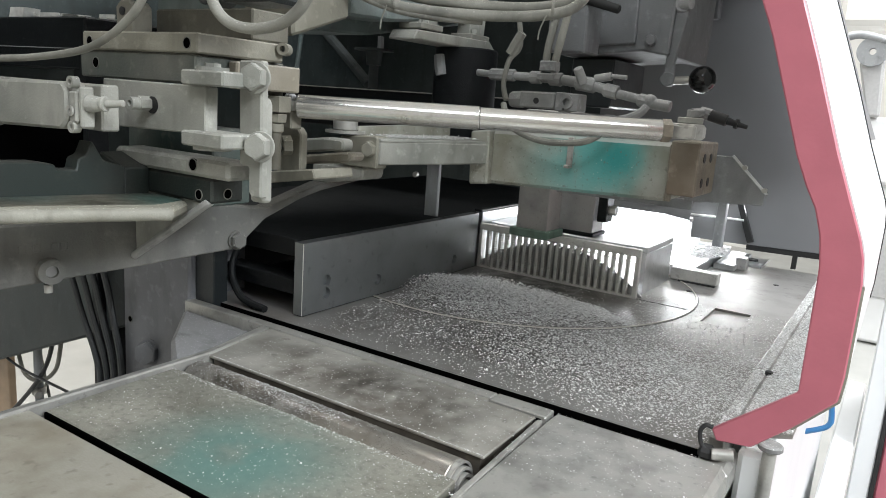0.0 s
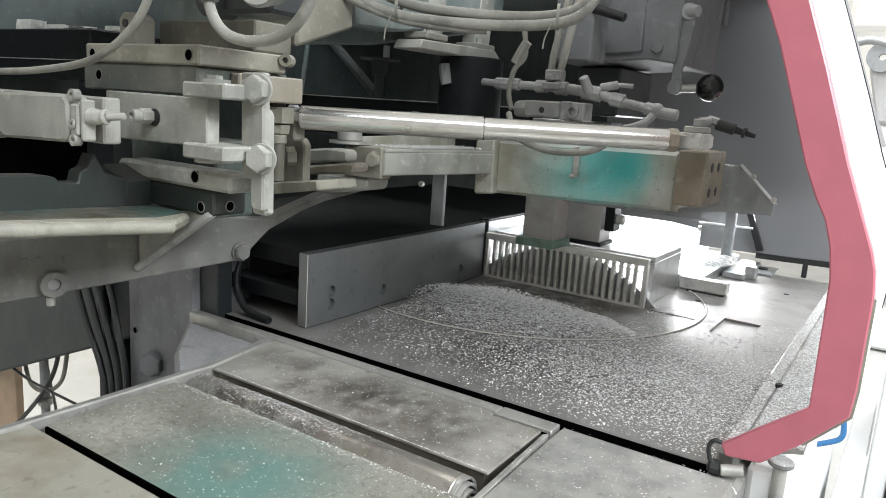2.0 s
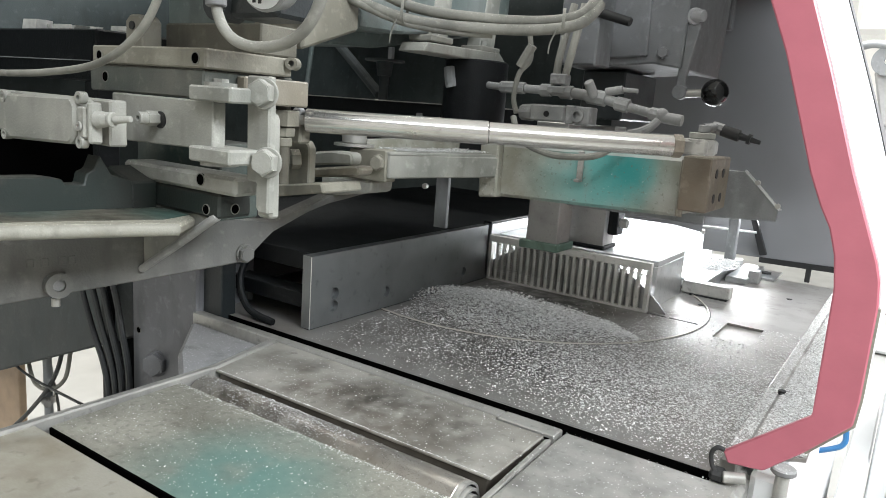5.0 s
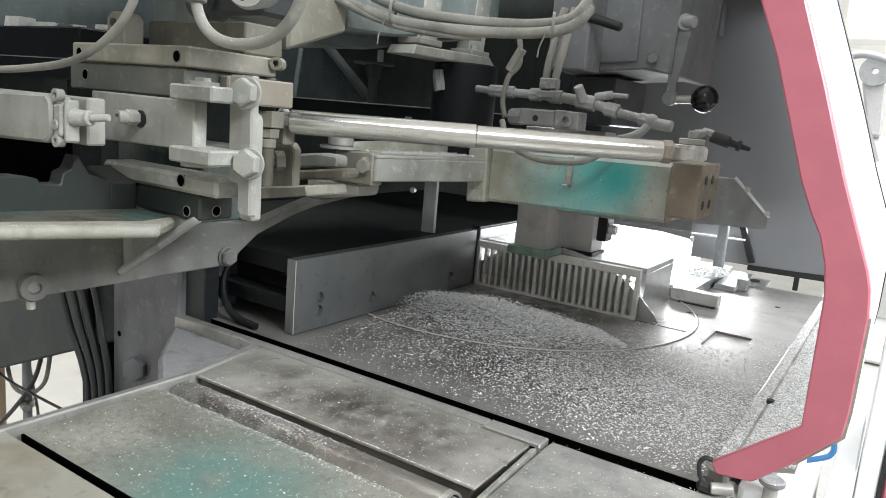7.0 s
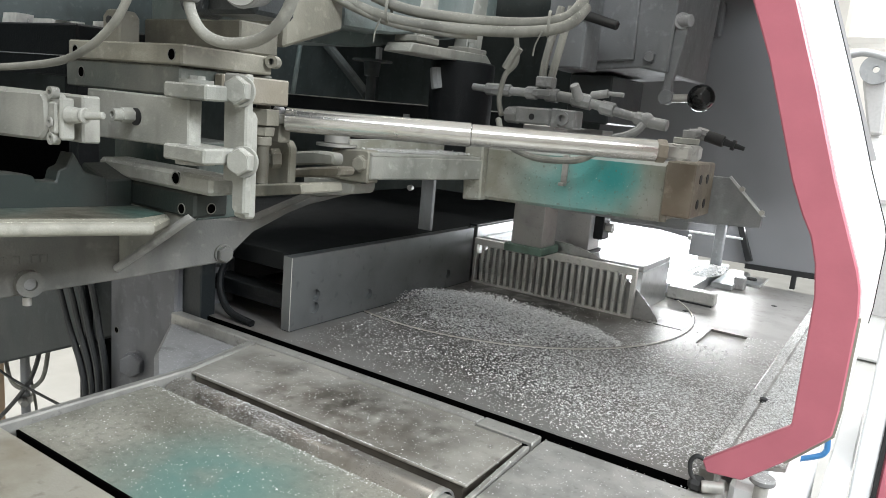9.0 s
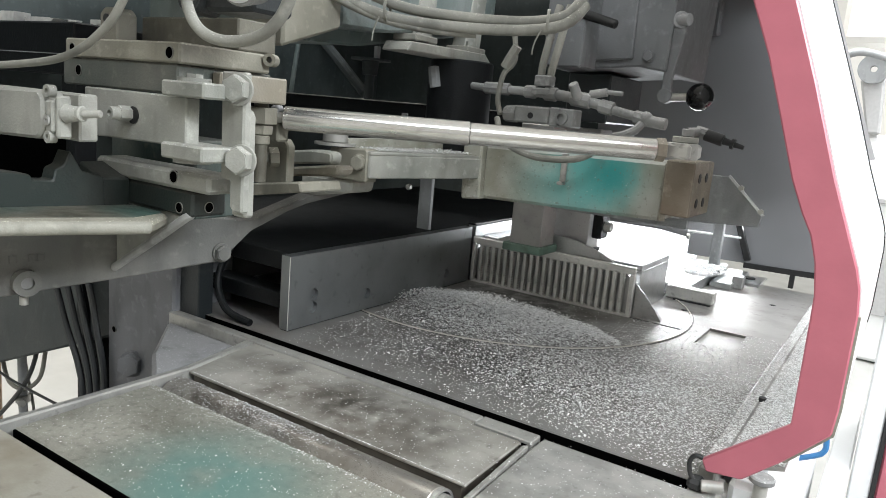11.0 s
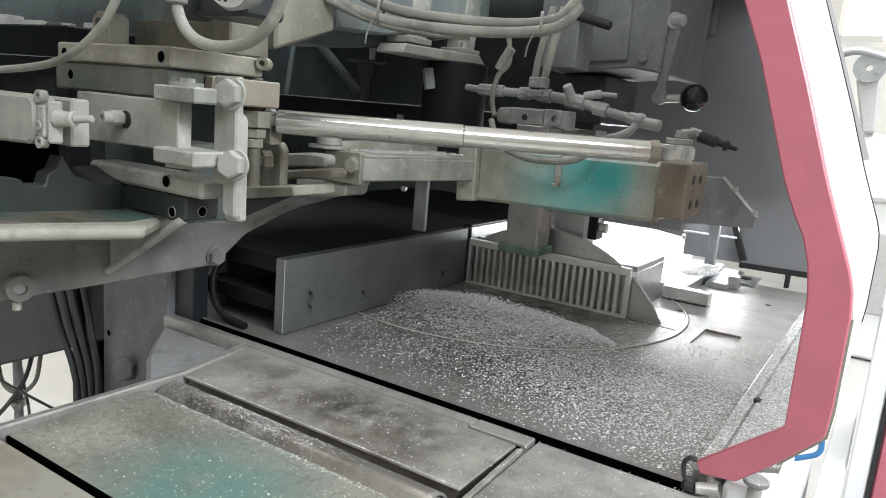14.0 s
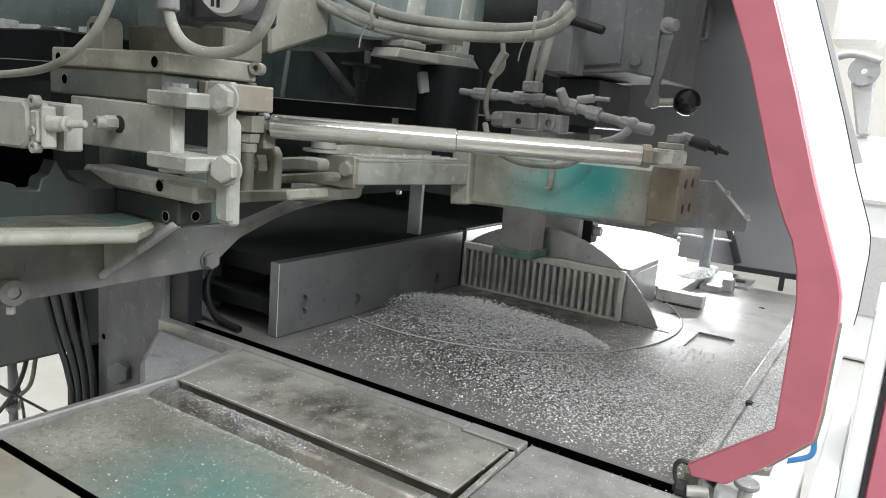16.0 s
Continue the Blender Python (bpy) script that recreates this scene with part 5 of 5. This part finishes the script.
# ---- what shows beside the machine ----
def surroundings():
    c = thing("cabinet", (0.9, 0.9, 0), "white enamelled cabinet below the hood", "cabinet")
    part("body", box(0.72, 0.35, 0.01, 0.768, 1.5, 0.55, 0.004), WHITE, c)
    r = thing("cabinet", (1.2, 0.9, 0), "red cabinet with a black edge strip", "cabinet")
    part("body", box(0.823, 1.0, 0.01, 1.3, 1.5, 0.93, 0.004), RED, r)
    part("edge_strip", box(0.813, 0.995, 0.01, 0.8225, 1.3, 0.935, 0.002), RUBBER, r)
    part("side_panel", box(0.772, 1.0, 0.01, 0.8125, 1.4, 0.93, 0.003), WHITE, r, "white side panel")
    f = thing("far_machine", (0.9, 4.6, 0), "pale far machine with a round cover on the hall floor", "machine")
    part("body", box(0.42, 4.1, 0.01, 1.6, 5.2, 1.34, 0.02), WHITE, f)
    part("top_cover", box(0.285, 4.02, 1.845, 0.545, 4.3, 2.12, 0.03), WALL, f)
    part("column", prism([(0.425, 4.0, 1.64), (0.545, 4.0, 1.68), (0.572, 4.0, 1.34), (0.505, 4.0, 1.34)], (0, 0.12, 0), 0.012), FARGREY, f)
    part("round_casting", [ring((0.485, 4.0, 1.695), (0, -1, 0), 0.018, 0.08, 0.05, 32), cyl((0.525, 3.949, 1.675), (0.525, 3.945, 1.675), 0.012)], PANEL, f, "grey round casting with a bore")
    part("arm", tube([(0.345, 3.96, 1.77), (0.42, 3.96, 1.785), (0.56, 3.96, 1.75)], 0.022, 12), PANEL, f)
    part("ledge_strip", box(0.60, 4.06, 0.955, 1.2, 4.0995, 0.985, 0.004), FARGREY, f)
    part("base_panel", box(0.60, 4.07, 0.30, 1.2, 4.0995, 0.775, 0.004), FARGREY, f)
    p = thing("cable_post", (-0.76, 0.03, 0), "grey steel post hung with loose cables", "post")
    part("post", [cyl((-0.805, 0.0, 0.0), (-0.805, 0.0, 0.72), 0.0095, None, 20)], PANEL, p)
    part("clamp", [cyl((-0.805, 0.0, 0.537), (-0.805, 0.0, 0.553), 0.015, None, 16), cyl((-0.80, -0.01, 0.545), (-0.77, -0.02, 0.548), 0.008, None, 12)], STEEL, p)
    loops = (([(-1.02, -0.02, 0.38), (-0.975, -0.02, 0.424), (-0.88, -0.02, 0.50), (-0.775, -0.02, 0.60), (-0.727, -0.02, 0.678), (-0.72, -0.02, 0.74)], 0.0075, CABLE),
             ([(-0.91, -0.03, 0.62), (-0.892, -0.03, 0.609), (-0.798, -0.03, 0.60), (-0.586, -0.03, 0.60), (-0.54, -0.03, 0.60)], 0.0045, CABLE),
             ([(-0.90, -0.01, 0.67), (-0.892, -0.01, 0.63), (-0.865, -0.01, 0.577), (-0.80, -0.01, 0.577), (-0.735, -0.01, 0.620), (-0.71, -0.01, 0.682), (-0.70, -0.01, 0.74)], 0.007, HOSE),
             ([(-0.87, 0.02, 0.68), (-0.84, 0.02, 0.58), (-0.82, 0.02, 0.50), (-0.86, 0.02, 0.42)], 0.005, HOSE))
    for pts, r, mat in loops:
        single("cable", tube([(x + 0.02, y, z) for x, y, z in pts], r * 0.65), mat, "loose cable looped about the post", "cable", "loose cables")
    single("board", box(-1.333, 0.120, 0.0, -1.196, 0.140, 0.80, 0.003), FRAMEWOOD, "tan wooden board standing beside the machine", "board")
    single("wall_panel", box(-2.6, 1.2, 0.0, -1.55, 1.25, 2.0, 0.004), CREAM, "off-white wall panel beyond the machine", "panel")

    s = thing("scrap_tray", (-0.7, 0.0, 1.27), "black tray with pale aluminium scraps lying on it", "tray")
    part("tray", box(-0.895, -0.09, 1.262, -0.43, 0.12, 1.350, 0.003), BLACK, s)
    part("tray_edge", box(-0.89, -0.093, 1.296, -0.45, -0.0895, 1.2975, 0), PANEL, s)
    part("tray_leg", box(-0.47, -0.09, 1.10, -0.43, -0.05, 1.262, 0.002), BLACK, s)
    rng = random.Random(11)
    for i in range(9):
        x, y = rng.uniform(-0.70, -0.46), rng.uniform(-0.07, 0.05)
        a = rng.uniform(0, 3.14)
        w, l, h = rng.uniform(0.01, 0.02), rng.uniform(0.02, 0.06), rng.uniform(0.006, 0.018)
        pts = [(x + l * math.cos(a + k * 1.05) * rng.uniform(0.5, 1), y + w * math.sin(a + k * 1.05) * rng.uniform(0.6, 1.2), 1.3502) for k in range(6)]
        q = single("scrap", prism(pts, (rng.uniform(-0.01, 0.01), 0, h), 0.0), SCRAP, "crumpled pale aluminium scrap on the tray", "scrap", "scraps on the tray")


surroundings()


# ---- aluminium chips ----
def chips():
    rng = np.random.default_rng(4)

    def scatter(n, place, size):
        """Small curled flakes lying at the places given by place(n) -> x, y, z."""
        x, y, z = place(n)
        # Few chips stay on the turntable ring.
        keep = (np.abs(np.hypot(x - 0.0933, y - 0.5478) - 0.3755) > 0.0035) | (rng.uniform(0, 1, len(x)) < 0.15)
        x, y, z = x[keep], y[keep], z[keep]
        n = len(x)
        a = rng.uniform(0, 2 * math.pi, n)
        l = size * np.minimum(rng.lognormal(0, 0.42, n), 2.2)
        w = l * rng.uniform(0.4, 0.9, n)
        tilt = rng.normal(0, 0.5, n)
        lift = rng.uniform(0.1, 0.5, n) * l
        ca, sa = np.cos(a), np.sin(a)
        vs = []
        for u, v, h in ((-0.5, -0.5, 0.0), (0.5, -0.5, 0.0), (0.5, 0.5, 1.0), (-0.5, 0.5, 1.0), (-0.3, 0.0, 1.6), (0.4, 0.0, 1.4)):
            px, py = u * l, v * w
            vs.append(np.stack([x + px * ca - py * sa, y + px * sa + py * ca, z + 0.0004 + h * lift * 0.35 + np.abs(tilt) * (u + 0.5) * l * 0.5], 1))
        v = np.stack(vs, 1).reshape(-1, 3)
        base = 6 * np.arange(n)[:, None]
        f = np.concatenate([base + [0, 1, 5, 4], base + [4, 5, 2, 3]], 0)
        return v, f

    def publish(name, v, f, label):
        me = bpy.data.meshes.new(name)
        me.from_pydata(v.tolist(), [], f.tolist())
        me.materials.append(CHIP)
        return tagged(new(name, me), label, "chips", kind="stuff")

    def heap(n):
        # A flat crescent heap inside the turntable ring, with a bare strip left before the comb jaw.
        x, y = rng.uniform(0.003, 0.415, n * 8), rng.uniform(0.17, 0.50, n * 8)
        hi = np.interp(x, (0.0, 0.013, 0.09, 0.21, 0.337, 0.40, 0.415), (0.385, 0.415, 0.458, 0.446, 0.424, 0.378, 0.35))
        lo = np.interp(x, (0.0, 0.054, 0.136, 0.224, 0.307, 0.40, 0.415), (0.235, 0.204, 0.190, 0.210, 0.252, 0.345, 0.35))
        u = (y - lo) / (hi - lo) + rng.normal(0, 0.05, n * 8)
        d = np.clip(0.02 + 1.2 * u + 0.8 * (x - 0.15), 0.06, 1) * np.clip((1.08 - u) / 0.16, 0, 1) * (u > 0)
        clump = 0.75 + 0.25 * np.sin(x * 95 + 3 * np.sin(y * 60)) * np.sin(y * 80 + 2 * np.sin(x * 70))
        ok = rng.uniform(0, 1, n * 8) < d * clump
        x, y, u = x[ok][:n], y[ok][:n], u[ok][:n]
        z = 0.9 + rng.uniform(0, 1, len(x)) ** 0.8 * 0.020 * np.sin(np.clip(u, 0, 1) * math.pi) ** 0.8 * np.clip((0.45 - x) / 0.2, 0.3, 1)
        return x, y, z

    def fan(n):
        x = rng.uniform(0.02, 0.632, n * 4)
        y = rng.uniform(-0.028, 0.62, n * 4)
        d = 1.35 * np.exp(-(((x - 0.54) / 0.22) ** 2 + ((y - 0.12) / 0.20) ** 2)) + 0.22 + 0.6 * np.exp(-(((x - 0.20) / 0.24) ** 2 + ((y - 0.28) / 0.12) ** 2))
        d = d * np.clip((0.66 - y) / 0.12, 0.05, 1) * np.where((x < 0.37) & (y > 0.42), 0.15, 1.0) * np.clip((y + 0.06) / 0.17, 0.25, 1)
        ok = (rng.uniform(0, 1.25, n * 4) < d) & ~((x > 0.499) & (x < 0.566) & (y > 0.49) & (y < 0.61))
        x, y = x[ok][:n], y[ok][:n]
        return x, y, np.full(len(x), 0.9)

    def feed(n):
        x = rng.uniform(0.045, 0.655, n)
        y = rng.uniform(-0.42, -0.053, n)
        ok = ~((y < -0.205) & (y > -0.262)) & (np.abs(y + 0.07) > 0.004)
        return x[ok], y[ok], np.full(ok.sum(), 0.9)

    def roller(n):
        # Fine lines of chips along both edges of the roller gap, and some on the roller.
        k = rng.uniform(0, 1, n)
        x = rng.uniform(0.036, 0.452, n)
        y = np.where(k < 0.4, -0.2038 - np.abs(rng.normal(0, 0.0012, n)) * 0.5, np.where(k < 0.7, -0.2640 - np.abs(rng.normal(0, 0.004, n)), -0.2335 + rng.normal(0, 0.014, n)))
        y = np.clip(y, -0.285, -0.2032)
        x = np.where(k < 0.7, x, 0.04 + 0.26 * rng.uniform(0, 1, n))
        on = (y < -0.2045) & (y > -0.2625)
        z = np.where(on, 0.8745 + np.sqrt(np.maximum(0.0267 ** 2 - (y + 0.2335) ** 2, 0)) - 0.0002, 0.8995)
        return x, y, z

    def dust(n):
        # Fine pale dust caked on the roller.
        x, y = rng.normal(0.19, 0.07, n), rng.normal(-0.236, 0.013, n)
        ok = (x > 0.042) & (x < 0.43) & (y > -0.258) & (y < -0.208)
        x, y = x[ok], y[ok]
        return x, y, 0.8745 + np.sqrt(0.0268 ** 2 - (y + 0.2325) ** 2)

    def trough(n):
        y = rng.uniform(0.0, 0.95, n)
        x = rng.uniform(0.654, 0.711, n)
        return x, y, 0.9165 + (x - 0.652) * 0.24 + rng.uniform(0, 0.003, n)

    def rim(n):
        return rng.uniform(0.636, 0.65, n), rng.uniform(-0.02, 1.0, n), np.full(n, 0.918)

    def arm(n):
        t = rng.uniform(0, 1, n)
        s = rng.uniform(0.1, 0.9, n)
        y = 0.06 + 0.19 * t
        x0, x1 = 0.06 + 0.03 * t, 0.118 + 0.06 * t
        return x0 + (x1 - x0) * s, y, 1.192 + rng.uniform(0, 0.003, n)

    def rear(n):
        r, a = np.sqrt(rng.uniform(0, 1, n)), rng.uniform(0, 6.283, n)
        return 0.375 + 0.045 * r * np.cos(a), 1.07 + 0.10 * r * np.sin(a), 0.925 + 0.014 * (1 - r) * rng.uniform(0.6, 1, n)

    for name, n, place, size, label in (("chip_heap", 22000, heap, 0.0025, "heap of silvery aluminium chips before the comb jaw"), ("table_chips", 44000, fan, 0.0017, "scattered aluminium chips on the saw table"),
                                        ("feed_chips", 5200, feed, 0.0010, "few aluminium chips on the feed table"), ("feed_dust", 1700, dust, 0.0009, "pale dust caked on the roller"), ("roller_chips", 2600, roller, 0.0010, "fine chips along the roller gap"),
                                        ("trough_chips", 26000, trough, 0.0016, "chips lying in the side trough"), ("rim_chips", 9000, rim, 0.0015, "chips on the rim strip"),
                                        ("arm_chips", 2600, arm, 0.0017, "chips heaped on the lever"), ("rail_chips", 4000, rear, 0.0030, "chips heaped on the outfeed rails")):
        publish(name, *scatter(n, place, size), label)


chips()


def motions():
    # The blade climbs slowly while it turns.
    rows = []
    for i in range(161):
        t = i / 10
        rows.append((t, Matrix.Translation((0.178, 0.5685, 0.6895 + 0.0051 * t)) @ Matrix.Rotation(radians(75 * i), 4, "Y")))
    walk(blade, rows)


motions()
